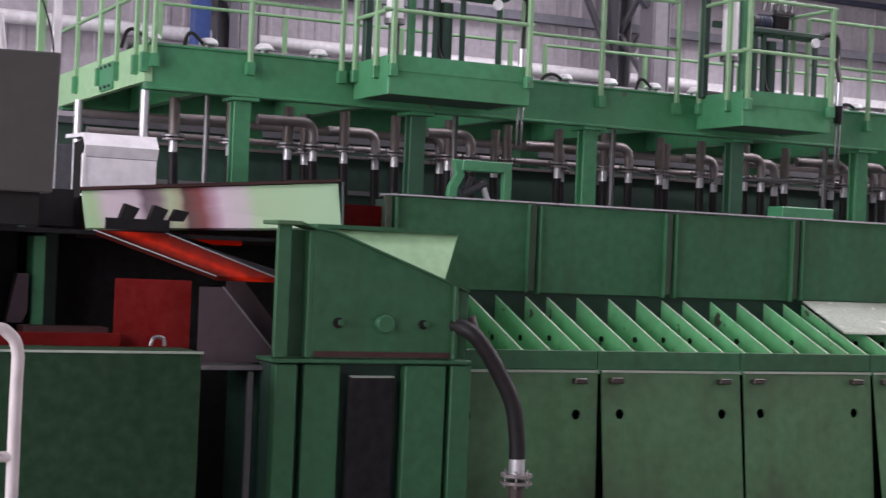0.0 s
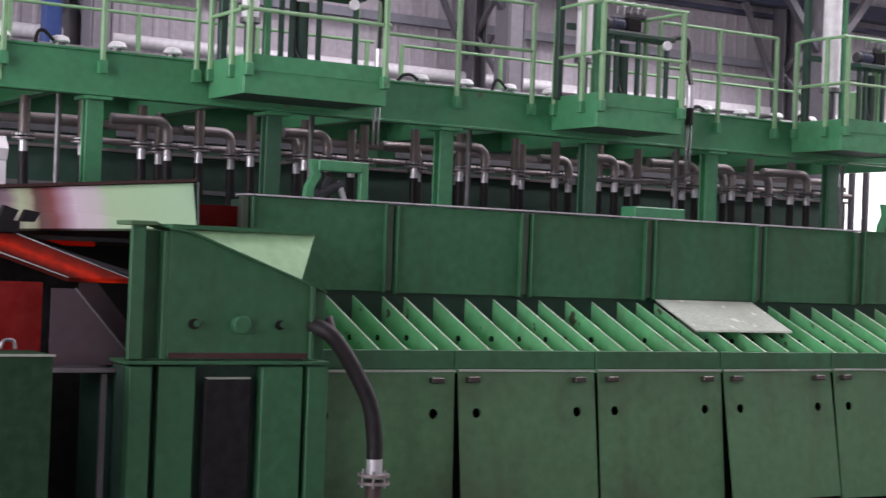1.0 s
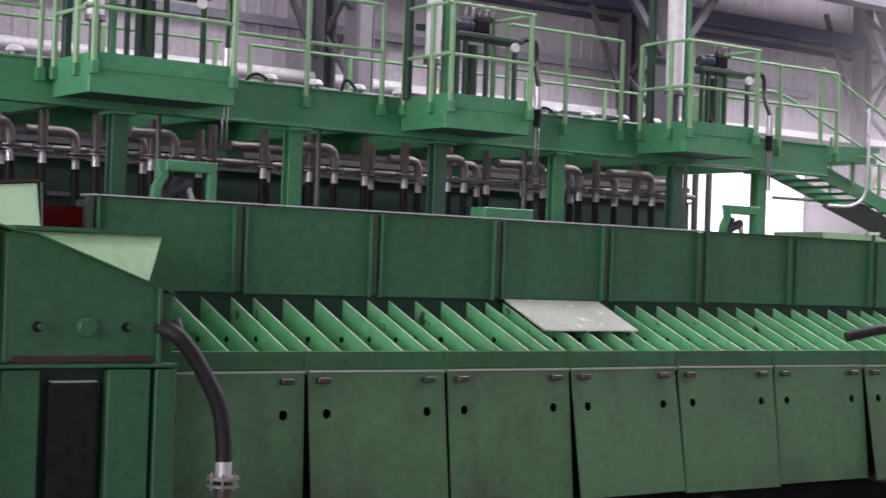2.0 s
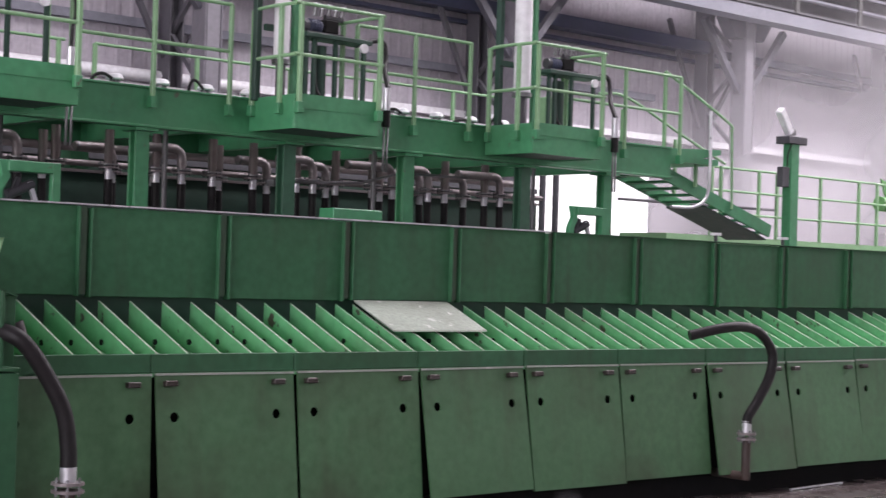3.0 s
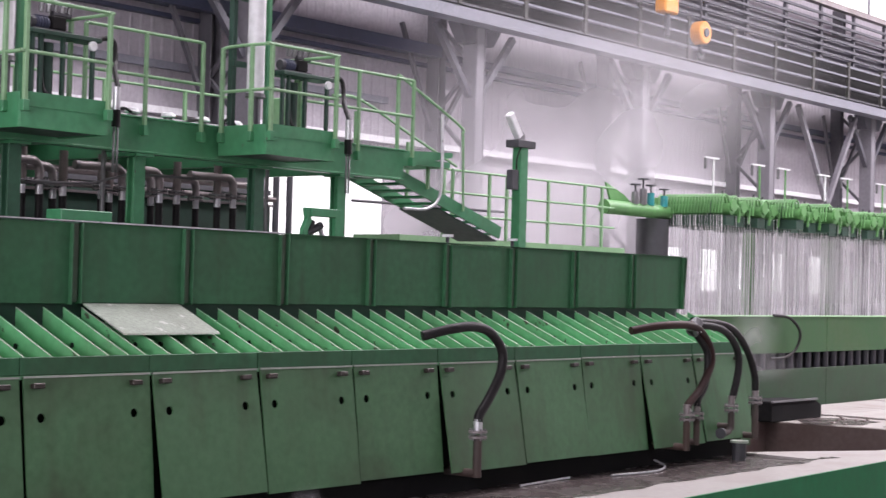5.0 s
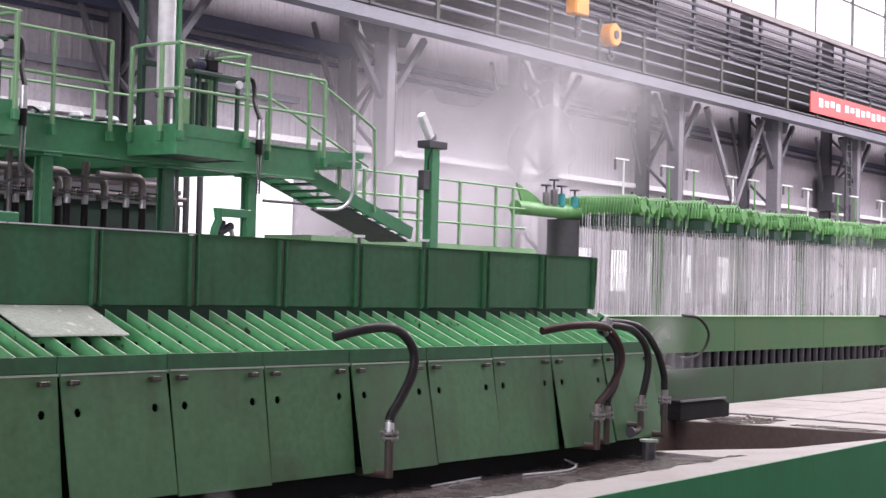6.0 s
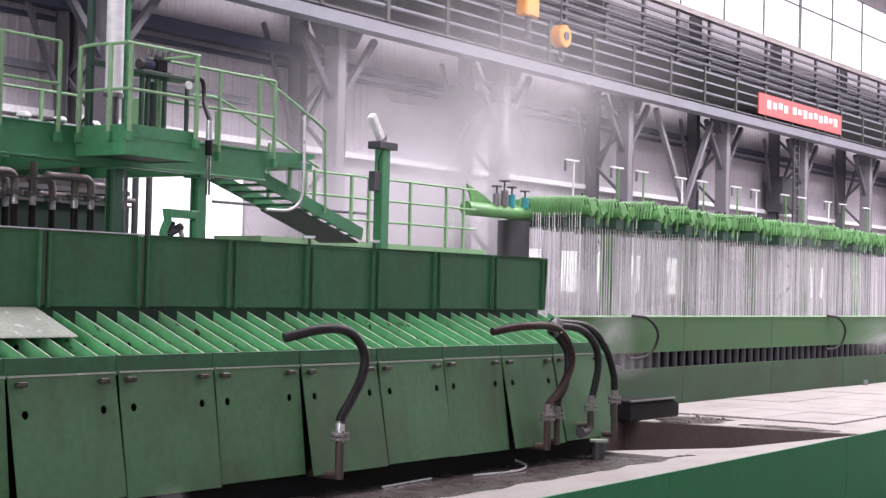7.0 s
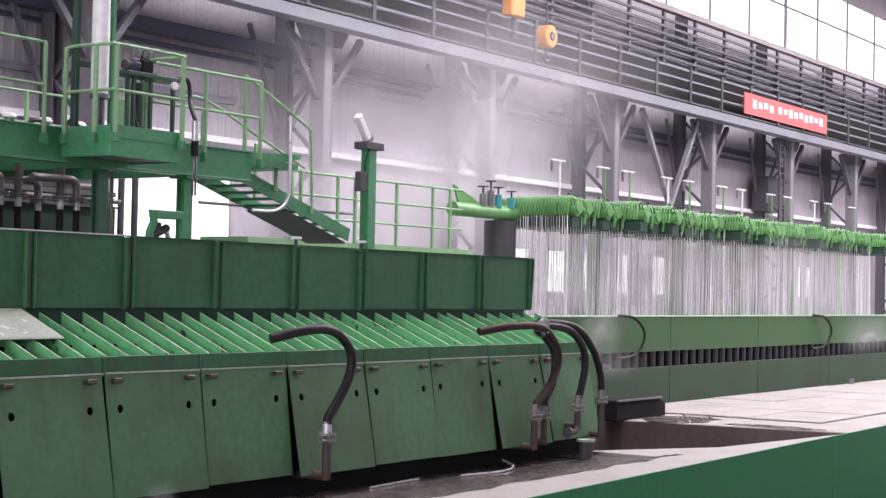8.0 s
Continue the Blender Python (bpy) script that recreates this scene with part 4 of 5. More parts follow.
# ---- far trough ----
ROLLER_DARK = surface("roller_dark", (0.022, 0.023, 0.034), 0.45, dirt=(0.03, 0.02, 0.02), dirty=0.4)
tr = thing("run_out_trough", (55, 18.6, 0), "long green side wall of the run-out table", "trough")
for k in range(10):
    xa = 27.0 + 6.0 * k
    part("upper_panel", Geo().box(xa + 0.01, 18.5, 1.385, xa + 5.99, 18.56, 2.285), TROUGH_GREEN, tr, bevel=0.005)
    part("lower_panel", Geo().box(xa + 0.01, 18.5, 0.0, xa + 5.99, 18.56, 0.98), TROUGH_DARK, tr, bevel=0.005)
part("slot_back", Geo().box(27, 18.72, 0.9, 87, 18.76, 1.45), BLACK, tr)
for k in range(118):
    xa = 27.2 + 0.5 * k
    part("roller", Geo().cyl((xa, 18.66, 0.985), (xa, 18.66, 1.38), 0.1, n=8), ROLLER_DARK, tr, smooth=True)
part("cap", Geo().box(27, 18.48, 2.285, 87, 19.0, 2.31), PALE_GREEN, tr)

# ---- spray headers ----
HZ = 4.98
hd = thing("spray_header", (34.7, 20, HZ), "green water spray header with rows of bent tubes", "spray header", "spray headers")
part("main_pipe", Geo().cyl((34.7, 19.0, HZ - 0.1), (34.7, 21.4, HZ - 0.1), 0.15, n=14), PIPE_GREEN, hd, smooth=True)
part("end_disc", Geo().cyl((34.7, 18.94, HZ - 0.02), (34.7, 19.0, HZ - 0.02), 0.15, n=16), PIPE_GREEN, hd)
for k in range(22):
    y = 19.06 + 0.085 * k
    part("bent_tube", Geo().tube([(34.66, y, HZ), (34.6, y, HZ + 0.18), (34.45, y, HZ + 0.24), (34.31, y, HZ + 0.16), (34.27, y, HZ - 0.22)], 0.026, 6), PIPE_GREEN, hd, smooth=True)
part("saddle", Geo().box(34.5, 19.05, HZ - 0.5, 34.9, 21.3, HZ - 0.26), DARK_GREEN, hd, "dark carrying beam")
part("tail_bend", Geo().tube(smooth_path([(34.75, 19.05, HZ - 0.1), (34.95, 19.0, HZ - 0.05), (35.06, 19.0, HZ - 0.18), (35.06, 19.02, HZ - 0.42)], 4), 0.036, 8), PIPE_GREEN, hd, smooth=True)
part("clamp", Geo().box(34.52, 19.5, HZ - 0.27, 34.88, 19.56, HZ + 0.1), DARK_GREEN, hd)
part("vent_cock", Geo().cyl((34.75, 19.3, HZ + 0.04), (34.75, 19.3, HZ + 0.34), 0.03, n=6), DARK_STEEL, hd, "dark vent cock")
part("hose_stub", Geo().cyl((34.9, 19.2, HZ - 0.3), (34.9, 19.2, HZ - 0.12), 0.05), DARK_STEEL, hd)
rnd = random.Random(9)
for k in range(1, 34):
    shifted(hd, 0.72 * k, (0.0, 0.12, -0.08, 0.05, -0.42, 0.1, -0.05, -0.3, 0.06)[k % 9], rnd.uniform(-0.03, 0.03))
feed = thing("feed_pipe", (34, 21, 4.8), "pale green feed pipe with valves", "pipe")
part("pipe", Geo().cyl((31.5, 20.6, 4.78), (34.4, 20.6, 4.78), 0.17, n=14), PIPE_GREEN, feed, smooth=True)
for dx, m, h in ((0.0, TEAL, 0.42), (-0.35, GREY_STEEL, 0.55), (0.62, TEAL, 0.36), (-0.7, GREY_STEEL, 0.4)):
    part("valve", Geo().cyl((33.4 + dx, 20.5, 4.9), (33.4 + dx, 20.5, 4.95 + h * 0.6), 0.09, n=10), m, feed, smooth=True)
    part("handwheel", Geo().cyl((33.4 + dx, 20.5, 4.95 + h), (33.4 + dx, 20.5, 4.98 + h), 0.13, n=12), DARK_STEEL, feed)
    part("stem", Geo().cyl((33.4 + dx, 20.5, 4.9 + h * 0.6), (33.4 + dx, 20.5, 4.96 + h), 0.025, n=6), DARK_STEEL, feed)
part("gusset", Geo().prism([(31.9, 20.62, 4.8), (31.6, 20.62, 5.35), (32.4, 20.62, 5.1), (32.8, 20.62, 4.9)], (0, 0.05, 0)), PIPE_GREEN, feed)
part("column", Geo().cyl((34.0, 20.8, 0), (34.0, 20.8, 4.6), 0.4, n=20), DARK_STEEL, feed, "dark round column", smooth=True)

# ---- cooling-water valve bank under the gantry ----
bank = thing("valve_bank", (12, 20.5, 0), "dark green header box carrying the valve pipes", "valve bank")
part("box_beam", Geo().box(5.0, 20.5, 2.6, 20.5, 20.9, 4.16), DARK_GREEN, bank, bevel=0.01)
part("rim", Geo().box(5.0, 20.45, 4.16, 20.5, 20.95, 4.2), PIPE_STEEL, bank)
part("foot_rail", Geo().box(5.0, 20.44, 3.66, 20.5, 20.5, 3.72), GREY_STEEL, bank)
part("leg", Geo().box(5.2, 20.55, 0, 5.5, 20.85, 2.6), DARK_GREEN, bank)
part("leg", Geo().box(20.0, 20.55, 0, 20.3, 20.85, 2.6), DARK_GREEN, bank)
for z, y, r in ((4.28, 20.3, 0.045), (4.55, 21.0, 0.06)):
    part("long_pipe", Geo().cyl((4.8, y, z), (20.4, y, z), r), PIPE_STEEL, bank, smooth=True)
# added dark screen: hides the bright wall so the space under the deck looks dim
backing = thing("control_house", (12, 24, 0), "added dark green backing for the dim space behind the gantry", "building")
part("front_wall", Geo().box(-2, 24.0, 0, 23.8, 24.15, 4.62), DARK_GREEN, backing)
part("side_wall", Geo().box(23.65, 24.15, 0, 23.8, 26.5, 4.62), DARK_GREEN, backing)
part("top", Geo().box(-2, 23.9, 4.62, 23.9, 26.6, 4.72), DARK_STEEL, backing)
for k in range(8):
    part("cable_box", Geo().box(5 + 2.4 * k, 23.86, 3.3 + 0.2 * (k % 3), 5.7 + 2.4 * k, 24.0, 4.3), (DARK_STEEL, DECK_GREEN, GREY_STEEL)[k % 3], backing, bevel=0.02)

rnd = random.Random(21)


def valve_pipe(x, y=19.0, elbow=False, run=0.6):
    """A riser with its flange pair, bright stub and black hose; with elbow it bends away sideways under the deck."""
    v = thing("valve_riser", (x, y, 3.3), "steel riser pipe with flange and black hose", "pipe", "valve risers")
    if elbow:
        part("bent_pipe", Geo().tube(smooth_path([(x - run, y, 4.47), (x - 0.2, y, 4.48), (x - 0.07, y, 4.455), (x - 0.01, y, 4.37), (x, y, 4.19)], 4), 0.064, 10), PIPE_STEEL, v, smooth=True)
        part("collar", Geo().cyl((x - run + 0.02, y, 4.47), (x - run + 0.05, y, 4.47), 0.072, n=12), GREY_STEEL, v)
    else:
        part("riser", Geo().tube([(x, y, 4.19), (x, y, 4.66)], 0.064, 10), RISER_BROWN, v, "brown-grey riser pipe", smooth=True)
    for dz in (0.0, 0.042):
        part("flange", Geo().cyl((x, y, 4.14 + dz), (x, y, 4.162 + dz), 0.14, n=12), GREY_STEEL if dz else PIPE_STEEL, v)
    for a in (0.5, 1.57, 2.64, 3.67, 4.71, 5.76):
        part("bolt", Geo().cyl((x + 0.11 * math.cos(a), y - 0.11 * math.sin(a), 4.115), (x + 0.11 * math.cos(a), y - 0.11 * math.sin(a), 4.23), 0.012, n=5), DARK_STEEL, v)
    part("stub", Geo().cyl((x, y, 3.985), (x, y, 4.14), 0.052, n=10), BRIGHT_STEEL, v, "bright clamped stub", smooth=True)
    part("hose", Geo().tube([(x, y, 4.0), (x + 0.02, y + 0.02, 3.6), (x + 0.03, y + 0.1, 2.6)], 0.06, 8), RUBBER, v, "black rubber hose", smooth=True)
    return v


RISER_BROWN = surface("riser_brown", (0.15, 0.125, 0.12), 0.45, 0.3, dirt=(0.07, 0.045, 0.04), dirty=0.5)
for x in (5.55, 6.27, 7.02, 7.78, 8.49, 9.26, 10.13, 10.92, 11.65, 12.56, 13.25, 14.02, 14.74, 15.45, 16.93, 17.79, 18.6):
    valve_pipe(x, 19.0)
for x, run in ((7.35, 0.75), (9.58, 0.65), (12.04, 0.65), (14.3, 0.65), (15.82, 0.9), (16.55, 0.62), (18.11, 0.95)):
    valve_pipe(x, 18.97, True, run)
k = 0
x = 6.6
while x < 18.8:     # the second row behind
    valve_pipe(x, 19.85 + rnd.uniform(-0.08, 0.08), elbow=(k % 3 != 1), run=rnd.uniform(0.5, 0.9))
    x += 0.92 + rnd.uniform(-0.2, 0.2)
    k += 1
# small blue-handled drain cocks on the header
for x in (16.4, 16.9, 17.3, 17.9):
    c = thing("drain_cock", (x, 18.7, 3.6), "small blue drain cock on the header", "valve", "drain cocks")
    part("body", Geo().cyl((x, 18.7, 3.42), (x, 18.7, 3.6), 0.035, n=8), GREY_STEEL, c)
    part("handle", Geo().box(x - 0.1, 18.68, 3.6, x + 0.1, 18.72, 3.625), BLUE_PAINT, c)
    part("branch", Geo().cyl((x, 18.72, 3.45), (x, 20.46, 3.45), 0.03, n=8), GREY_STEEL, c)
for x in (5.74, 9.0, 11.35, 14.9, 18.2):
    solid("thin_riser", Geo().cyl((x, 18.3, 3.4), (x, 18.3, 4.66), 0.035), GREY_STEEL, "thin grey vertical conduit under the deck", "pipe", smooth=True, base=(x, 18.3, 3.4))
ir = thing("impulse_line", (14, 17.9, 4.0), "thin steel impulse line along the posts", "pipe")
part("line", Geo().tube([(12.6, 17.7, 4.04), (14.2, 17.7, 4.12), (14.9, 17.7, 4.3), (16.2, 17.7, 4.32)], 0.02, 6), GREY_STEEL, ir)
part("clip", Geo().box(12.58, 17.55, 3.98, 12.7, 17.72, 4.06), GREY_STEEL, ir)

# ---- actuators along the deck edge ----
x, k = 4.95, 0
while x < 17.6:
    if not any(a - 0.2 < x * 16.6 / 18.0 < b + 0.1 for a, b in PLATS) or k % 2:
        a = thing("actuator", (x, 18.0, 5.04), "white-capped valve actuator on the deck", "valve", "deck actuators")
        part("cap", Geo().cyl((x, 18.0, 5.2), (x, 18.0, 5.28), 0.125, 0.08, n=14), WHITE_PAINT, a, "white domed cap", bevel=0.02)
        part("neck", Geo().cyl((x, 18.0, 5.12), (x, 18.0, 5.22), 0.07, n=10), GREY_STEEL, a)
        part("base", Geo().box(x - 0.16, 17.86, 5.04, x + 0.16, 18.14, 5.12), DARK_STEEL, a, bevel=0.01)
        if rnd.random() < 0.6:
            h_ = rnd.uniform(-0.06, 0.05)
            part("air_line", Geo().tube(smooth_path([(x - 0.1, 17.9, 5.2), (x - 0.22, 17.9, 5.26 + h_), (x - 0.34 + h_, 17.9, 5.22 + h_), (x - 0.42 + 2 * h_, 17.9, 5.06)], 4), 0.022, 6), RUBBER, a, smooth=True)
        if k % 2 == 0:
            part("tag", Geo().box(x + 0.2, 17.9, 5.06, x + 0.36, 18.0, 5.14), ORANGE, a, "small orange coupling")
    x += 0.68
    k += 1
for x in (5.5, 9.5, 13.5, 17.5):
    solid("pipe_saddle", Geo().box(x, 18.8, 5.04, x + 0.1, 19.0, 5.18), DARK_STEEL, "dark saddle under the deck pipe", "support", base=(x, 18.9, 5.04))
solid("deck_pipe", Geo().cyl((4.9, 18.9, 5.24), (20.0, 18.9, 5.24), 0.07, n=12), GREY_STEEL, "pale lagged pipe along the deck", "pipe", smooth=True, base=(12, 18.9, 5.17))


# ---- lifting units on the platforms ----
def lift_unit(xa, label, tall=False):
    """A portal with a white cylinder and a pump table. xa: the platform's west edge."""
    u = thing("lift_unit", (xa + 0.7, 16.9, 5.03), label, "lifting unit", "lifting units")
    top = 9.2 if tall else 7.4
    far = 0.2 if tall else 0.0      # the tall unit is wider
    part("column", Geo().box(xa - 0.06 + 0.6 * far, 17.0, 5.02, xa + 0.03 + 0.6 * far, 17.1, top), DARK_GREEN, u, bevel=0.01)
    part("column", Geo().box(xa + 0.42 + far, 16.85, 5.02, xa + 0.5 + far, 16.93, top), DECK_GREEN, u, bevel=0.01)
    for z in (5.98, 6.95, top - 0.1):
        part("cross_bar", Geo().box(xa + 0.04, 16.93, z - 0.05, xa + 0.42 + far, 16.99, z + 0.03), DARK_GREEN, u)
    cx = xa + 0.235 + 0.8 * far
    part("cylinder", Geo().cyl((cx, 16.86, 5.55), (cx, 16.86, top - 0.05), 0.1 + 0.15 * far, n=16), WHITE_PAINT, u, "white hydraulic cylinder", smooth=True)
    part("cylinder_head", Geo().cyl((cx, 16.86, 5.5), (cx, 16.86, 5.56), 0.12 + 0.15 * far, n=16), GREY_STEEL, u)
    part("rod", Geo().cyl((cx, 16.86, 5.05), (cx, 16.86, 5.5), 0.065, n=12), DARK_STEEL, u, "dark piston rod", smooth=True)
    xa += 1.6 * far
    part("table", Geo().box(xa + 0.55, 16.75, 5.9, xa + 1.66, 17.1, 5.96), DARK_GREEN, u, bevel=0.008)
    for dx in (0.62, 0.75, 1.1, 1.58):
        part("table_leg", Geo().box(xa + dx - 0.025, 16.82, 5.02, xa + dx + 0.025, 16.87, 5.9), DARK_GREEN, u)
    part("pump", Geo().cyl((xa + 0.66, 16.9, 6.06), (xa + 0.88, 16.9, 6.06), 0.085, n=14), NAVY, u, "dark blue pump motor", bevel=0.015)
    part("fan_cover", Geo().cyl((xa + 0.6, 16.9, 6.06), (xa + 0.655, 16.9, 6.06), 0.075, 0.09, n=14), DARK_STEEL, u)
    for k_ in range(4):
        part("cooling_fin", Geo().cyl((xa + 0.69 + 0.045 * k_, 16.9, 6.06), (xa + 0.7 + 0.045 * k_, 16.9, 6.06), 0.1, n=14), NAVY, u)
    part("pump_foot", Geo().box(xa + 0.6, 16.8, 5.96, xa + 1.2, 17.0, 5.985), DARK_STEEL, u)
    part("valve_block", Geo().box(xa + 0.9, 16.82, 5.985, xa + 1.14, 17.0, 6.17), BLACK, u, "black valve block", bevel=0.02)
    part("solenoid", Geo().cyl((xa + 0.95, 16.9, 6.2), (xa + 1.24, 16.9, 6.2), 0.04, n=8), DARK_STEEL, u)
    part("pressure_bottle", Geo().cyl((xa + 0.92, 16.95, 5.1), (xa + 0.92, 16.95, 5.82), 0.09, n=14), DARK_GREEN, u, "dark green pressure bottle", smooth=True)
    for k_ in range(5):
        part("nipple", Geo().cyl((xa + 0.78 + 0.11 * k_, 16.9, 6.2), (xa + 0.79 + 0.11 * k_, 16.88, 6.36 - 0.03 * (k_ % 2)), 0.035, n=8), GREY_STEEL, u)
        part("cap", Geo().cyl((xa + 0.79 + 0.11 * k_, 16.88, 6.33 - 0.03 * (k_ % 2)), (xa + 0.79 + 0.11 * k_, 16.88, 6.37 - 0.03 * (k_ % 2)), 0.05, n=8), BRIGHT_STEEL, u)
    part("gauge", Geo().cyl((xa + 1.5, 16.72, 5.84), (xa + 1.5, 16.76, 5.84), 0.062, n=16), WHITE_PAINT, u, "round white gauge")
    part("feed_hose", Geo().tube(smooth_path([(xa + 0.8, 16.88, 5.9), (xa + 0.8, 16.86, 5.3), (xa + 0.88, 16.8, 5.12), (xa + 1.0, 16.75, 5.08)], 5), 0.022, 6), RUBBER, u, smooth=True)
    part("hook_hose", Geo().tube(smooth_path([(xa + 1.66, 16.9, 5.95), (xa + 1.85, 16.9, 6.0), (xa + 1.98, 16.9, 5.96), (xa + 1.97, 16.85, 5.74), (xa + 1.88, 16.75, 5.58), (xa + 1.74, 16.5, 5.3)], 5), 0.036, 8), RUBBER, u, "black hooked hose", smooth=True)
    part("hose_sleeve", Geo().cyl((xa + 1.72, 16.5, 5.02), (xa + 1.72, 16.5, 5.32), 0.05, n=10), BRIGHT_STEEL, u, smooth=True)
    part("sleeve", Geo().cyl((xa + 1.72, 16.5, 4.8), (xa + 1.72, 16.5, 5.02), 0.058, n=10), RUBBER, u, smooth=True)
    for dx in (1.69, 1.75):
        part("drop_pipe", Geo().cyl((xa + dx, 16.5, 4.2), (xa + dx, 16.5, 4.82), 0.016, n=6), GREY_STEEL, u, smooth=True)
    return u


lift_unit(PLATS[0][0] + 0.1, "lifting unit with white cylinder, pump table and black hose")
lift_unit(PLATS[1][0], "lifting unit with white cylinder, pump table and black hose")
lift_unit(PLATS[2][0], "tall lifting unit with white cylinder and pump table", True)
# green machine bodies standing on the deck behind
for x in (19.75,):
    c = thing("deck_cabinet", (x, 19.6, 5.04), "light green cabinet on the gantry deck", "cabinet")
    part("shell", Geo().box(x, 19.5, 5.04, x + 0.5, 20.0, 6.0), RAIL_GREEN, c, bevel=0.02)
    part("door", Geo().box(x + 0.04, 19.485, 5.1, x + 0.46, 19.5, 5.94), DECK_GREEN, c, bevel=0.005)

# end rails of the deck and hangers
er = thing("guard_rail", (4.72, 19, 5.06), "light green tubular guard rail", "guard rail", "deck guard rails")
for y in (17.2, 17.55, 18.4, 19.2, 20.4, 21.6):
    part("post", rail_post(Geo(), 4.66, y, 4.8, 6.22), RAIL_GREEN, er, bevel=0.01)
    part("foot", Geo().box(4.62, y - 0.05, 4.74, 4.70, y + 0.05, 4.95), DECK_GREEN, er)
for z in (6.22, 5.62):
    part("rail", Geo().cyl((4.66, 17.2, z), (4.66, 21.9, z), 0.024), RAIL_GREEN, er, smooth=True)
part("bolt_plate", Geo().box(4.655, 18.55, 4.66, 4.679, 19.15, 4.98), DECK_GREEN, er)
for y in (18.65, 18.85, 19.05):
    for z in (4.7, 4.94):
        part("bolt", Geo().cyl((4.63, y, z), (4.66, y, z), 0.02, n=6), DARK_STEEL, er)
for x, y in ((4.72, 17.32), (4.43, 19.2)):
    solid("hanger_tube", Geo().cyl((x, y, 0), (x, y, 4.55), 0.05, n=10), BRIGHT_STEEL, "pale galvanised vertical tube", "pipe", smooth=True, base=(x, y, 0))
solid("blue_post", Geo().box(8.45, 27.9, 0, 8.75, 28.2, 9.0), BLUE_PAINT, "blue painted steel post by the wall", "post", base=(8.6, 28, 0), bevel=0.01)

for x, m, nm in ((3.50, RAIL_GREEN, "light green"), (3.66, WHITE_PAINT, "white")):
    solid("tall_post", Geo().box(x - 0.045, 16.96, 0, x + 0.045, 17.04, 6.6), m, nm + " slim steel post behind the cabinet", "post", base=(x, 17, 0), bevel=0.01)
solid("sagging_cable", Geo().tube(smooth_path([(3.36, 16.95, 5.6), (3.5, 16.9, 5.3), (3.6, 16.9, 4.95), (3.62, 16.92, 4.6), (3.62, 16.95, 3.4)], 6), 0.012, 6), RUBBER, "thin black cable hanging by a post", "cable", base=(3.5, 16.9, 3.4))
# white lagged hood box at the entry
wb = thing("lagged_hood", (4.2, 16.3, 3.4), "white sheet-metal hood with an open dark end", "hood")
part("upper_shell", Geo().prism([(3.78, 16.05, 3.72), (3.78, 16.0, 3.83), (3.78, 16.12, 3.96), (3.78, 16.9, 3.98), (3.78, 16.9, 3.94), (3.78, 16.14, 3.92), (3.78, 16.04, 3.82), (3.78, 16.09, 3.72)], (0.75, 0, 0)), WHITE_PAINT, wb)
part("lower_shell", Geo().box(3.8, 16.04, 3.3, 4.52, 16.08, 3.712), WHITE_PAINT, wb)
part("end_frame", Geo().box(3.77, 16.03, 3.3, 3.8, 16.11, 3.75), WHITE_PAINT, wb)
# black blocks stand for the dark inside and the dark space below
part("inside", Geo().box(3.86, 16.2, 3.2, 4.5, 16.85, 3.9), BLACK, wb)
part("support", Geo().box(3.4, 16.1, 0, 4.6, 16.9, 3.3), BLACK, wb)
# dark mill stand behind the entry
ms = thing("mill_stand", (2.5, 16, 0), "dark mill stand columns at the entry", "mill stand")
for xa, xb, y, z, m in ((2.05, 2.5, 15.2, 3.0, DARK_GREEN), (2.75, 3.0, 15.2, 3.2, BLACK), (3.1, 3.22, 15.0, 2.9, DECK_GREEN), (1.0, 2.0, 15.4, 3.1, BLACK), (3.25, 3.4, 15.3, 3.3, DARK_GREEN)):
    part("column", Geo().box(xa, y, 0, xb, y + 0.3, z), m, ms, bevel=0.01)
# out-of-view block, added to keep west light off the entry
part("housing", Geo().box(-2.5, 13.9, 0, 1.95, 17.6, 3.4), BLACK, ms, "unseen black block added to shade the entry")
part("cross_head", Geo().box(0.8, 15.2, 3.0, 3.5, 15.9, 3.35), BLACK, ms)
part("grey_casting", Geo().prism([(2.86, 14.9, 2.1), (2.95, 14.9, 2.55), (3.05, 14.9, 2.55), (3.05, 14.9, 2.2), (3.0, 14.9, 2.1)], (0, 0.15, 0)), BURNT, ms)
part("red_shelf", Geo().box(2.9, 14.3, 2.02, 3.65, 14.6, 2.1), DARK_RED, ms)

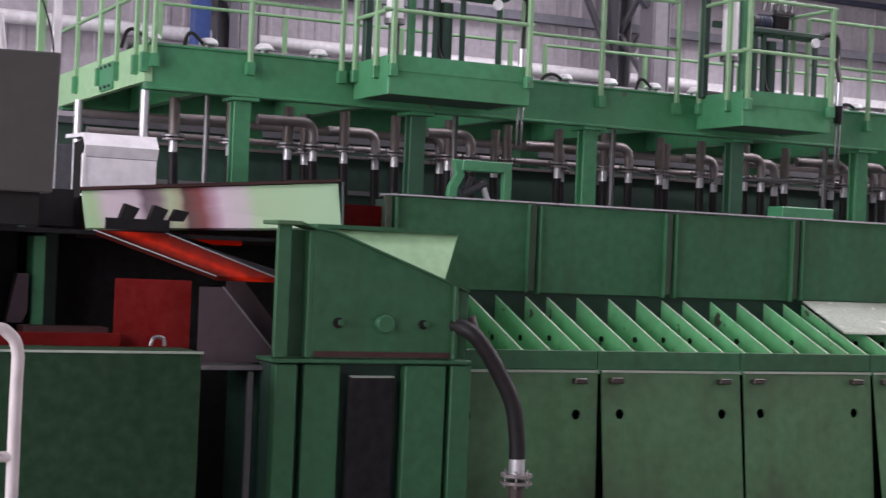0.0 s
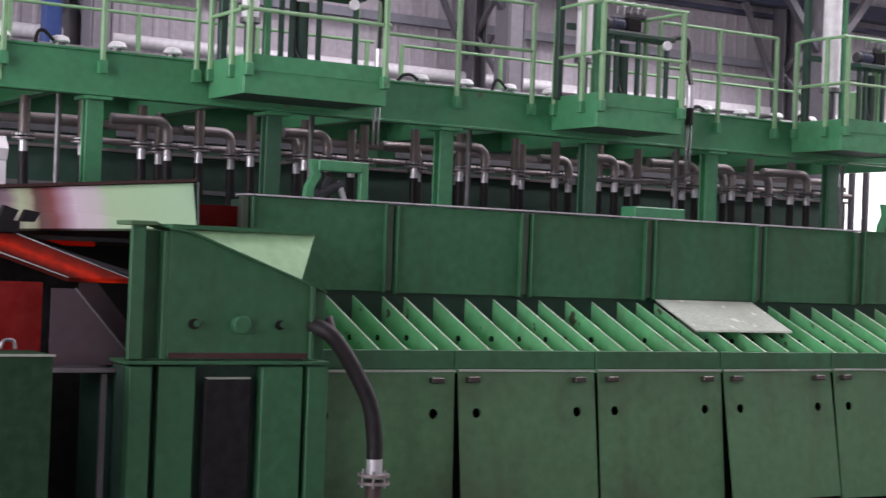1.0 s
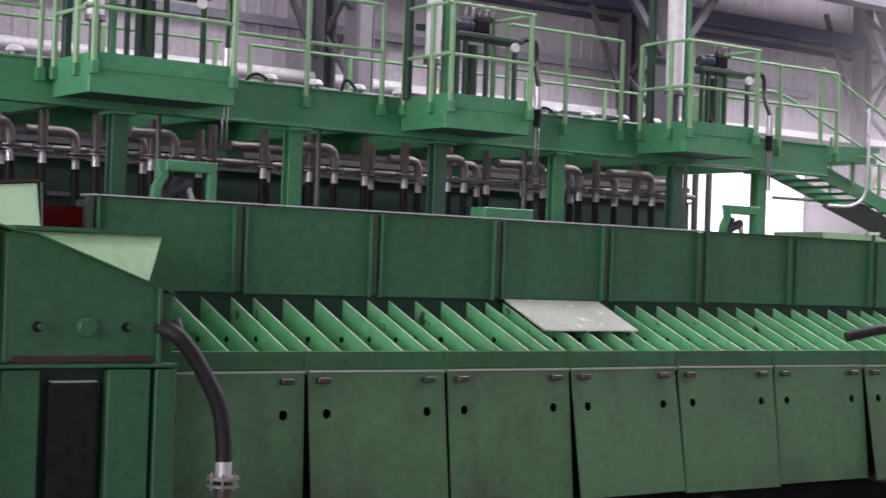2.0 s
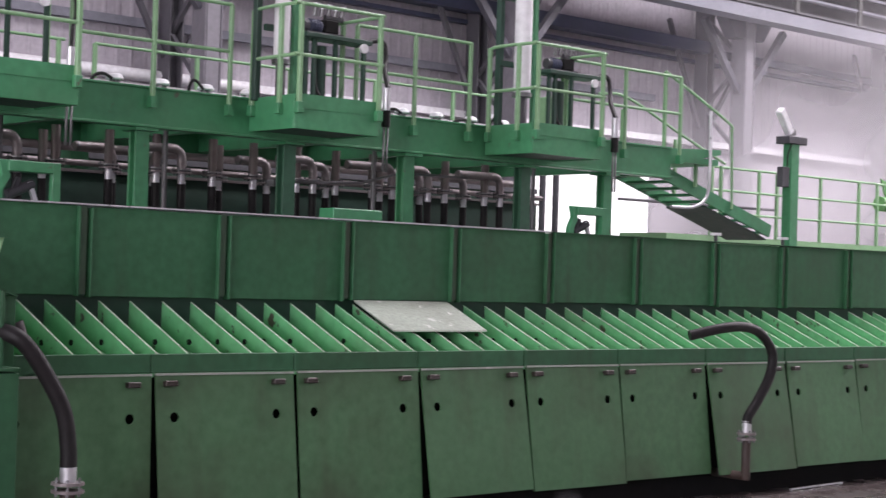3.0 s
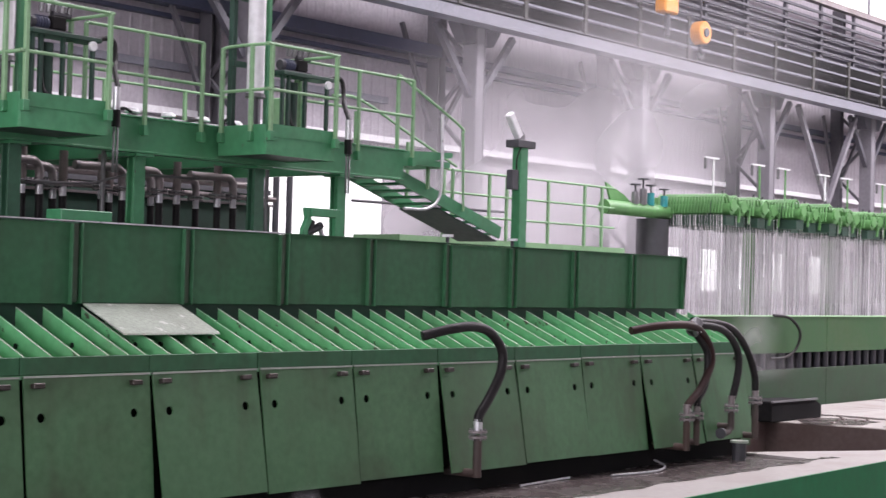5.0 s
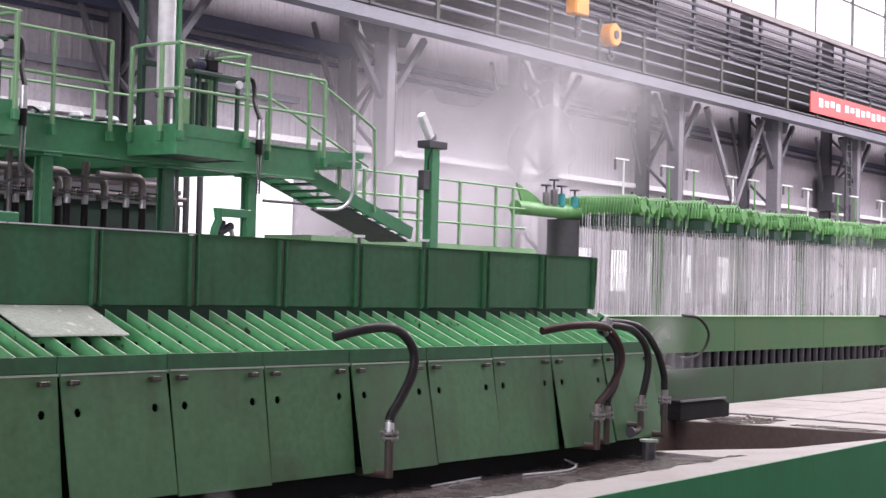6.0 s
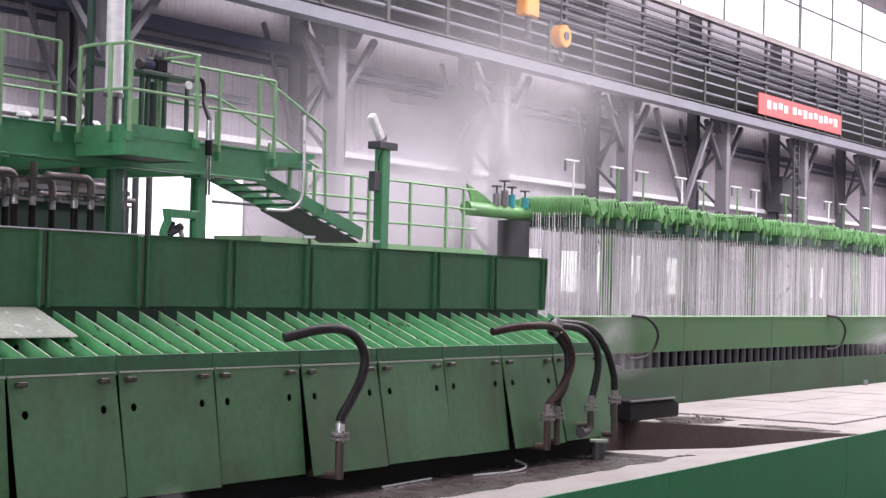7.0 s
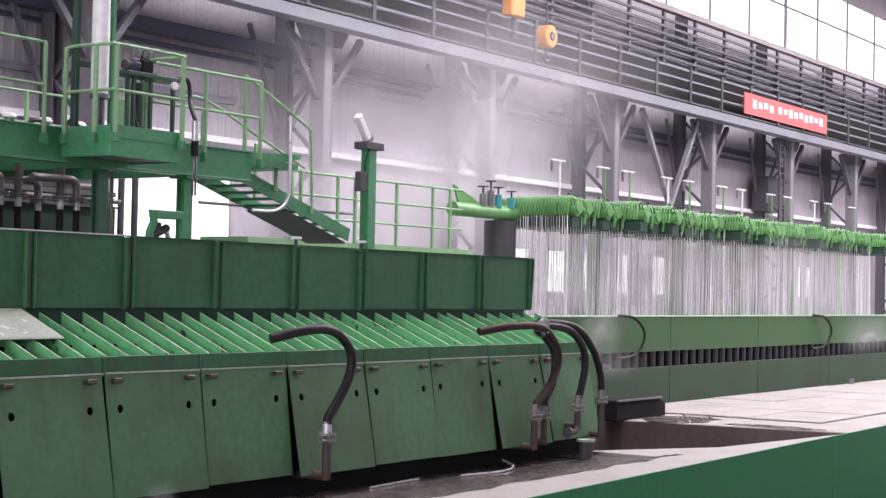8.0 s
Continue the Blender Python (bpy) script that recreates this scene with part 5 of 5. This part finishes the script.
# ---- green brackets on the hood top ----
def u_bracket(x, z, label):
    b = thing("hood_bracket", (x + 0.4, 16.2, z), label, "bracket", "hood brackets")
    part("side_arm", Geo().prism([(x - 0.06, 16.15, z - 0.2), (x - 0.02, 16.15, z + 0.12), (x + 0.06, 16.15, z + 0.26), (x + 0.02, 16.15, z + 0.42), (x + 0.12, 16.15, z + 0.42), (x + 0.16, 16.15, z + 0.24), (x + 0.08, 16.15, z + 0.1), (x + 0.06, 16.15, z - 0.2)], (0, 0.08, 0)), DECK_GREEN, b, bevel=0.006)
    part("side_arm", Geo().box(x + 0.66, 16.15, z - 0.2, x + 0.76, 16.23, z + 0.42), DECK_GREEN, b, bevel=0.006)
    part("bridge", Geo().box(x + 0.12, 16.13, z + 0.3, x + 0.66, 16.3, z + 0.42), DECK_GREEN, b, bevel=0.008)
    part("roller", Geo().cyl((x + 0.2, 16.3, z + 0.05), (x + 0.5, 16.3, z + 0.18), 0.06, n=10), DARK_STEEL, b, smooth=True)
    part("strut", Geo().beam((x + 0.16, 16.28, z - 0.1), (x + 0.32, 16.28, z + 0.24), 0.05, 0.05), DARK_STEEL, b)
    part("strut", Geo().beam((x + 0.56, 16.28, z - 0.1), (x + 0.44, 16.28, z + 0.2), 0.05, 0.05), BRIGHT_STEEL, b)
    part("base", Geo().box(x - 0.1, 16.1, z - 0.3, x + 0.8, 16.5, z - 0.2), DECK_GREEN, b)
    return b


u_bracket(7.93, 3.54, "green U-shaped bracket on the hood top")
u_bracket(16.85, 3.5, "green U-shaped bracket on the hood top")
solid("hood_shelf", Geo().box(12.4, 16.0, 3.3, 13.2, 16.3, 3.66), DECK_GREEN, "low green box on the hood top", "box", base=(12.8, 16.1, 3.3), bevel=0.01)
solid("hood_roof", Geo().box(6.8, YP + 0.5, 3.2, 25.7, 16.9, 3.3), DARK_GREEN, "dark green roof of the hood", "hood roof", base=(16, 16, 3.2))
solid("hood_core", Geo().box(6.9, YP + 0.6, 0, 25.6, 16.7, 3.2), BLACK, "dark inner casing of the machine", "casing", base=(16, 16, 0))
for x in (19.6, 21.3):
    t_ = thing("hood_valve", (x, 15.7, 3.3), "small dark valve on the hood top", "valve")
    part("stem", Geo().cyl((x, 15.7, 3.3), (x, 15.7, 3.62), 0.03, n=8), DARK_STEEL, t_)
    part("wheel", Geo().cyl((x, 15.7, 3.6), (x, 15.7, 3.64), 0.09, n=12), WHITE_PAINT, t_)

solid("curved_conduit", Geo().tube(smooth_path([(21.25, 17.2, 5.75), (21.27, 17.2, 4.9), (21.22, 17.2, 4.35), (20.9, 17.2, 4.13), (20.3, 17.2, 4.1)], 6), 0.028, 8), BRIGHT_STEEL, "pale bent conduit beside the stair", "pipe", smooth=True, base=(21.2, 17.2, 4.1))
# thin pipes before the bright doorway
for x in (24.15, 24.55):
    solid("door_pipe", Geo().cyl((x, 24.0, 0), (x, 24.0, 6.2), 0.07, n=10), DARK_STEEL, "dark vertical pipe before the doorway", "pipe", smooth=True, base=(x, 24.0, 0))
solid("door_pipe", Geo().cyl((27.2, 24.6, 4.72), (33.0, 24.6, 4.75), 0.035, n=8), DARK_STEEL, "dark horizontal pipe before the doorway", "pipe", smooth=True, base=(27.2, 24.6, 4.72))

# ---- hoses ----
def hose(pts, r, foot, label, red=False):
    """A rubber hose falling to a flanged steel stand pipe at foot = (x, y, z of flange, z of base)."""
    h = thing("water_hose", (foot[0], foot[1], foot[3]), label, "hose", "water hoses")
    part("tube", Geo().tube(smooth_path(pts, 7), r, 12), RUBBER if not red else HOSE_RED, h, smooth=True)
    fx, fy, fz, bz = foot
    part("ferrule", Geo().cyl((fx, fy, fz + 0.03), (fx, fy, fz + 0.2), r * 0.95, n=12), BRIGHT_STEEL if fx < 20 else PIPE_STEEL, h, "crimped ferrule", smooth=True)
    part("flange", Geo().cyl((fx, fy, fz + 0.012), (fx, fy, fz + 0.04), r * 1.9, n=16), PIPE_STEEL, h)
    part("flange", Geo().cyl((fx, fy, fz - 0.06), (fx, fy, fz - 0.032), r * 1.9, n=16), PIPE_STEEL, h)
    for k_ in range(6):
        a = k_ * math.pi / 3
        bx, by = fx + 1.5 * r * math.cos(a), fy + 1.5 * r * math.sin(a)
        part("bolt", Geo().cyl((bx, by, fz - 0.09), (bx, by, fz + 0.07), 0.013, n=6), GREY_STEEL, h)
    part("stand_pipe", Geo().cyl((fx, fy, bz), (fx, fy, fz - 0.03), r * 0.9, n=12), RUSTY, h, "rusty stand pipe", smooth=True)
    if bz > 0:
        part("back_elbow", Geo().cyl((fx, fy - 0.02, bz + 0.05), (fx, 14.1, bz + 0.05), r * 0.9, n=10), RUSTY, h, smooth=True)
    return h


RUSTY = surface("rusty_pipe", (0.06, 0.048, 0.045), 0.6, 0.2, dirt=(0.075, 0.03, 0.018), dirty=0.6, streak=0.4)
HOSE_RED = surface("hose_red_brown", (0.026, 0.011, 0.010), 0.5, dirt=(0.05, 0.018, 0.012), dirty=0.5, bump=0.3, spec=0.2)
hose([(6.72, 13.85, 2.24), (6.84, 13.5, 2.19), (6.97, 13.42, 2.06), (7.15, 13.4, 1.8), (7.31, 13.38, 1.49), (7.37, 13.38, 1.17), (7.38, 13.38, 0.98)], 0.08, (7.38, 13.38, 0.80, -0.05), "thick black rubber hose from the entry tower")
solid("hose_nozzle", Geo().cyl((7.08, 13.95, 2.28), (7.18, 13.9, 2.02), 0.085, 0.05, n=12), BURNT, "pale scorched nozzle beside the hose", "nozzle", smooth=True, base=(7.1, 13.95, 2.0))
hose([(16.68, 13.75, 2.16), (17.06, 13.55, 2.26), (17.49, 13.5, 2.29), (17.87, 13.5, 2.2), (18.14, 13.5, 1.95), (18.12, 13.5, 1.64), (17.86, 13.5, 1.29), (17.66, 13.5, 1.08), (17.63, 13.5, 0.98)], 0.068, (17.63, 13.5, 0.82, 0.22), "black rubber hose arching to a steel stand pipe")
hose([(21.9, 13.75, 2.2), (22.55, 13.55, 2.29), (23.45, 13.5, 2.27), (23.93, 13.5, 2.0), (24.02, 13.48, 1.66), (23.65, 13.45, 1.26), (23.27, 13.45, 1.02), (23.2, 13.45, 0.94)], 0.066, (23.2, 13.45, 0.8, 0.24), "red-brown worn hose bending to a rusty stand pipe", True)
hose([(23.5, 13.6, 2.22), (23.72, 13.56, 2.08), (23.95, 13.52, 1.81), (23.88, 13.5, 1.33), (23.64, 13.5, 1.06), (23.61, 13.5, 0.94)], 0.062, (23.61, 13.5, 0.8, 0.3), "black hose beside a red-brown one")
hose([(23.45, 13.6, 2.31), (24.34, 13.5, 2.23), (24.85, 13.48, 1.94), (24.98, 13.48, 1.59), (24.84, 13.47, 1.21), (24.75, 13.47, 1.03)], 0.064, (24.73, 13.47, 0.88, 0.5), "black hose arching over the machine end")
hose([(23.6, 13.62, 2.36), (24.63, 13.5, 2.26), (25.24, 13.48, 1.88), (25.52, 13.46, 1.43), (25.57, 13.46, 1.15)], 0.064, (25.57, 13.46, 0.98, 0.3), "outermost black hose arching to the corner")
cl = thing("hose_clamp", (23.6, 13.6, 2.2), "pale metal clamp binding the hoses", "clamp")
part("band", Geo().cyl((23.52, 13.58, 2.16), (23.7, 13.58, 2.36), 0.11, n=12), GREY_STEEL, cl, bevel=0.01)
part("bolt", Geo().cyl((23.6, 13.44, 2.2), (23.6, 13.5, 2.2), 0.03, n=6), BRIGHT_STEEL, cl)
fe = thing("drain_elbow", (24.5, 13.6, 0.3), "rusty drain elbow by the machine foot", "pipe")
part("elbow", Geo().tube(smooth_path([(24.73, 13.47, 0.62), (24.7, 13.47, 0.52), (24.58, 13.46, 0.46), (24.35, 13.45, 0.46)], 5), 0.055, 10), RUSTY, fe, smooth=True)
part("flange", Geo().cyl((24.33, 13.45, 0.46), (24.37, 13.45, 0.46), 0.095, n=12), DARK_STEEL, fe)
part("bracket", Geo().prism([(24.0, 13.75, 0.3), (24.05, 13.75, 0.66), (24.25, 13.75, 0.66), (24.28, 13.75, 0.3)], (0, 0.05, 0)), RUSTY, fe)
solid("drain_cover", Geo().cyl((25.1, 13.5, 0.25), (25.1, 13.5, 0.29), 0.16, n=16), COVER_GREY, "pale round drain cover", "cover", base=(25.1, 13.5, 0.25))
solid("drain_post", Geo().cyl((25.1, 13.5, -0.05), (25.1, 13.5, 0.25), 0.12, n=12), DARK_STEEL, "short dark drain pipe", "pipe", base=(25.1, 13.5, -0.05))
# cable lying on the wet floor
for pts in ([(19.0, 13.75, -0.03), (19.6, 13.8, -0.03), (20.4, 13.85, -0.03)], [(21.2, 13.6, -0.03), (22.2, 13.45, -0.03), (22.8, 13.6, 0.0), (22.95, 13.9, 0.06)]):
    solid("floor_cable", Geo().tube(smooth_path(pts, 6), 0.018, 6), BRIGHT_STEEL, "bare wire lying on the wet floor", "cable", base=pts[0])
# small loops on the trough and debris by the pit
for x in (36.6, 50.1):
    solid("loop_hose", Geo().tube(smooth_path([(x - 0.7, 18.45, 2.32), (x - 0.1, 18.3, 2.25), (x + 0.25, 18.2, 1.9), (x + 0.15, 18.25, 1.5), (x - 0.3, 18.3, 1.3), (x - 0.9, 18.4, 1.26)], 6), 0.036, 8), RUBBER, "thin black hose looped on the trough side", "hose", smooth=True, base=(x, 18.4, 1.3))
db = thing("floor_chute", (33.5, 16.9, 0), "dark wet steel chute by the pit", "chute")
part("channel", Geo().prism([(32.4, 16.65, 0.0), (32.4, 16.65, 0.46), (34.6, 16.65, 0.42), (34.9, 16.65, 0.3), (34.9, 16.65, 0.0)], (0, 0.9, 0)), BLACK, db, bevel=0.02)
part("rim", Geo().box(32.4, 16.6, 0.43, 34.6, 16.66, 0.47), GREY_STEEL, db)
for k in range(10):
    xx, yy = 33 + rnd.random() * 2.5, 15.2 + rnd.random() * 1.3
    solid("rubble", Geo().prism([(xx, yy, 0), (xx + 0.16, yy + 0.02, 0), (xx + 0.12, yy + 0.1, 0), (xx + 0.02, yy + 0.08, 0)], (0.02, 0.0, 0.035)), PIT_BROWN, "wet brown scrap lying by the pit", "scrap", "scrap by the pit", base=(xx, yy, 0), bevel=0.015)
solid("bollard", Geo().cyl((52.3, 18.2, 0), (52.3, 18.2, 0.2), 0.11, n=10), GREY_STEEL, "pale low round bollard at the trough foot", "bollard", base=(52.3, 18.2, 0))

# puddles round the pit
for k, (xx, yy, rx, ry) in enumerate(((34.0, 15.9, 1.1, 0.8), (33.7, 13.4, 0.35, 1.1), (36.5, 18.2, 2.6, 0.25), (42.5, 18.0, 2.4, 0.2), (48.5, 18.1, 2.2, 0.16), (54.0, 17.8, 2.5, 0.3))):
    ring = []
    for j in range(26):
        a = 2 * math.pi * j / 26
        q = 1 + 0.3 * noise.noise((math.cos(a) * 1.7, math.sin(a) * 1.7, k * 5.0))
        ring.append((xx + rx * q * math.cos(a), yy + ry * q * math.sin(a), 0.006))
    solid("puddle", Geo().prism(ring, (0, 0, 0.004)), WET, "dark shallow puddle on the concrete", "puddle", base=(xx, yy, 0.006))

# raised floor slabs by the trough
SL = thing("paving", (40, 17, 0), "pale concrete cover slabs", "paving", kind="structure")
for i in range(9):
    for j in range(3):
        xa, ya = 35.4 + 3.0 * i + rnd.uniform(-0.03, 0.03), 13.0 + 1.8 * j
        part("slab", Geo().box(xa, ya, 0.004, xa + 2.93, ya + 1.74, 0.03 + rnd.uniform(0, 0.02)), CONCRETE, SL, bevel=0.012)

# ---- valve stands over the headers ----
for k in range(12):
    x = 36.6 + 2.0 * k + 0.5 * (k % 2)
    s = thing("valve_stand", (x, 20.6, 4.9), "thin green stand with a pale cross bar", "stand", "header stands")
    part("stem", Geo().box(x - 0.02, 20.58, 4.7, x + 0.02, 20.62, 6.3), PIPE_GREEN if k % 3 else WHITE_PAINT, s)
    part("cross_bar", Geo().box(x - 0.45, 20.57, 6.28, x + 0.25, 20.63, 6.32), WHITE_PAINT, s)
    part("drop", Geo().box(x - 0.45, 20.57, 6.0, x - 0.4, 20.63, 6.27), GREY_STEEL, s)
# supports of the header row
for k in range(6):
    x = 35.0 + 5.0 * k
    s = thing("header_post", (x, 21.4, 0), "green post carrying the spray headers", "post", "header posts")
    part("post", Geo().box(x, 21.3, 0, x + 0.3, 21.6, 5.2), PIPE_GREEN, s, bevel=0.01)
    part("arm", Geo().box(x - 0.2, 21.2, 4.7, x + 5.2, 21.3, 4.85), PIPE_GREEN, s)
# ladder on a far column
ld = thing("ladder", (67.6, 26.9, 0), "dark caged steel ladder", "ladder")
for dx in (0.0, 0.55):
    part("stile", Geo().box(67.6 + dx, 26.9, 0, 67.68 + dx, 26.98, 10.1), DARK_STEEL, ld)
for k in range(32):
    part("rung", Geo().box(67.68, 26.92, 0.3 + 0.31 * k, 68.15, 26.96, 0.34 + 0.31 * k), DARK_STEEL, ld)
solid("wall_box", Geo().box(69.5, 28.2, 6.8, 71.8, 29.0, 8.4), DARK_STEEL, "dark equipment box on the far wall", "box", base=(70, 28.8, 6.8))

# ---- falling water: strands under each header, in curtains ----
WATER = bpy.data.materials.new("falling_water")
WATER.use_nodes = True
wb_ = WATER.node_tree.nodes["Principled BSDF"]
wi = WATER.node_tree.nodes.new("ShaderNodeNewGeometry")
wr = WATER.node_tree.nodes.new("ShaderNodeValToRGB")
wr.color_ramp.elements[0].color, wr.color_ramp.elements[1].color = (0.42, 0.41, 0.44, 1), (0.95, 0.93, 0.97, 1)
wr.color_ramp.elements[0].position, wr.color_ramp.elements[1].position = 0.1, 0.45
WATER.node_tree.links.new(wi.outputs["Random Per Island"], wr.inputs["Fac"])
WATER.node_tree.links.new(wr.outputs["Color"], wb_.inputs["Base Color"])
wb_.inputs["Roughness"].default_value = 0.12
wb_.inputs["Specular IOR Level"].default_value = 0.8
curtains = []
for c in range(8):
    g = Geo()
    for k in range(4):
        xh = 34.27 + 0.72 * (4 * c + k)
        for j in range(24):
            y = 19.06 + 0.079 * j + rnd.uniform(-0.015, 0.015)
            r = rnd.choice((0.004, 0.005, 0.006, 0.008, 0.012))
            z0 = 2.0
            g.tube([(xh, y, HZ - 0.2), (xh + 0.01, y, 3.8), (xh + rnd.uniform(-0.02, 0.02), y + rnd.uniform(-0.02, 0.02), z0)], r, 5, r * rnd.uniform(0.6, 1.6))
    curtains.append(solid("water_curtain", g, WATER, "falling strands of cooling water under the headers", "water", "water curtains", kind="stuff", base=(34.27 + 2.88 * c, 20, 2.0), smooth=True))

# ---- steam ----
def steam_material(name, density):
    mat = bpy.data.materials.new(name)
    mat.use_nodes = True
    nt = mat.node_tree
    nd, lk = nt.nodes, nt.links
    out = nd["Material Output"]
    nd.remove(nd["Principled BSDF"])
    co = nd.new("ShaderNodeTexCoord")
    ln = nd.new("ShaderNodeVectorMath")
    ln.operation = "LENGTH"
    flat = nd.new("ShaderNodeVectorMath")
    flat.operation = "MULTIPLY"
    flat.inputs[1].default_value = (1, 0, 1)
    lk.new(co.outputs["Object"], flat.inputs[0])
    lk.new(flat.outputs[0], ln.inputs[0])
    fall = nd.new("ShaderNodeMapRange")
    fall.interpolation_type = "SMOOTHSTEP"
    fall.inputs["From Min"].default_value, fall.inputs["From Max"].default_value = 0.97, 0.05
    lk.new(ln.outputs["Value"], fall.inputs["Value"])
    ns = nd.new("ShaderNodeTexNoise")
    ns.inputs["Scale"].default_value, ns.inputs["Detail"].default_value = 1.1, 2.5
    lk.new(co.outputs["Object"], ns.inputs["Vector"])
    cl_ = nd.new("ShaderNodeMapRange")
    cl_.inputs["From Min"].default_value, cl_.inputs["From Max"].default_value, cl_.inputs["To Max"].default_value = 0.25, 0.75, density
    lk.new(ns.outputs["Fac"], cl_.inputs["Value"])
    mul = nd.new("ShaderNodeMath")
    mul.operation = "MULTIPLY"
    lk.new(fall.outputs[0], mul.inputs[0])
    lk.new(cl_.outputs[0], mul.inputs[1])
    tr_ = nd.new("ShaderNodeBsdfTransparent")
    df = nd.new("ShaderNodeBsdfDiffuse")
    df.inputs["Color"].default_value = (0.9, 0.88, 0.92, 1)
    tl = nd.new("ShaderNodeBsdfTranslucent")
    tl.inputs["Color"].default_value = (0.9, 0.88, 0.92, 1)
    ad = nd.new("ShaderNodeMixShader")
    lk.new(df.outputs[0], ad.inputs[1])
    lk.new(tl.outputs[0], ad.inputs[2])
    mx = nd.new("ShaderNodeMixShader")
    lk.new(mul.outputs[0], mx.inputs[0])
    lk.new(tr_.outputs[0], mx.inputs[1])
    lk.new(ad.outputs[0], mx.inputs[2])
    lk.new(mx.outputs[0], out.inputs["Surface"])
    return mat


STEAM = steam_material("steam", 0.5)
STEAM_THIN = steam_material("steam_thin", 0.42)
STEAM_HAZE = steam_material("steam_haze", 0.8)


def puff(x, y, z, rx, rz, material):
    """A soft bulging veil of steam, unit sized and scaled to rx across and rz high."""
    me = bpy.data.meshes.new("steam_puff")
    bm = bmesh.new()
    bmesh.ops.create_uvsphere(bm, u_segments=24, v_segments=14, radius=1.0)
    bmesh.ops.delete(bm, geom=[v for v in bm.verts if v.co.y > 0.05], context="VERTS")
    for v in bm.verts:
        v.co.y *= 0.10
    for f in bm.faces:
        f.smooth = True
    bm.to_mesh(me)
    bm.free()
    me.materials.append(material)
    ob = new("steam_puff", me)
    ob.location, ob.scale, ob.rotation_euler = (x, y, z), (rx, rx, rz), (0, 0, radians(-40))
    ob.visible_shadow = False
    return tagged(ob, "thin white steam drifting upward", "steam", "steam", "stuff")


PUFFS = []      # object, start, drift over the clip, turn
for x, y, z, rx, rz, m, drift in (
        (35.6, 22.6, 7.0, 3.6, 4.4, STEAM, (0.5, 0.1, 0.9)), (33.5, 21.9, 4.7, 1.5, 1.7, STEAM, (0.3, 0, 0.6)), (40.5, 23.2, 8.6, 4.5, 3.4, STEAM_THIN, (0.8, 0, 0.7)),
        (34.3, 18.2, 1.9, 0.9, 1.0, STEAM, (0.25, 0, 0.35)), (33.2, 17.6, 1.15, 1.4, 0.5, STEAM_THIN, (0.3, 0, 0.1)), (51.8, 17.4, 1.5, 1.5, 0.8, STEAM, (-0.6, 0, 0.5)),
        (13.9, 13.2, 0.05, 0.3, 0.42, STEAM_THIN, (0.3, 0, 0.3)), (44.0, 22.6, 3.4, 9.0, 2.2, STEAM_HAZE, (0.8, 0, 0.2)), (35.0, 24.6, 6.0, 7.0, 6.0, STEAM_HAZE, (0.6, 0, 0.4)), (31.5, 26.0, 5.0, 6.0, 4.4, STEAM_THIN, (0.4, 0, 0.3))):
    PUFFS.append((puff(x, y, z, rx, rz, m), (x, y, z), drift))


def motions():
    """Steam drifts up and along; the water strands quiver."""
    for ob, at, d in PUFFS:
        walk(ob, [(t, pose(at[0] + d[0] * (t / 8 - 0.5), at[1] + d[1] * (t / 8 - 0.5), at[2] + d[2] * (t / 8 - 0.5), 0, 4 * math.sin(t * 0.7), -40)) for t in (0, 2, 4, 6, 8)])
    for i, ob in enumerate(curtains):
        x, y, z = ob.location
        walk(ob, [(k * 0.25, pose(x + 0.015 * math.sin(5.1 * k + i), y + 0.02 * math.sin(3.7 * k + 2 * i), z + 0.05 * math.sin(4.3 * k + i))) for k in range(33)])


motions()
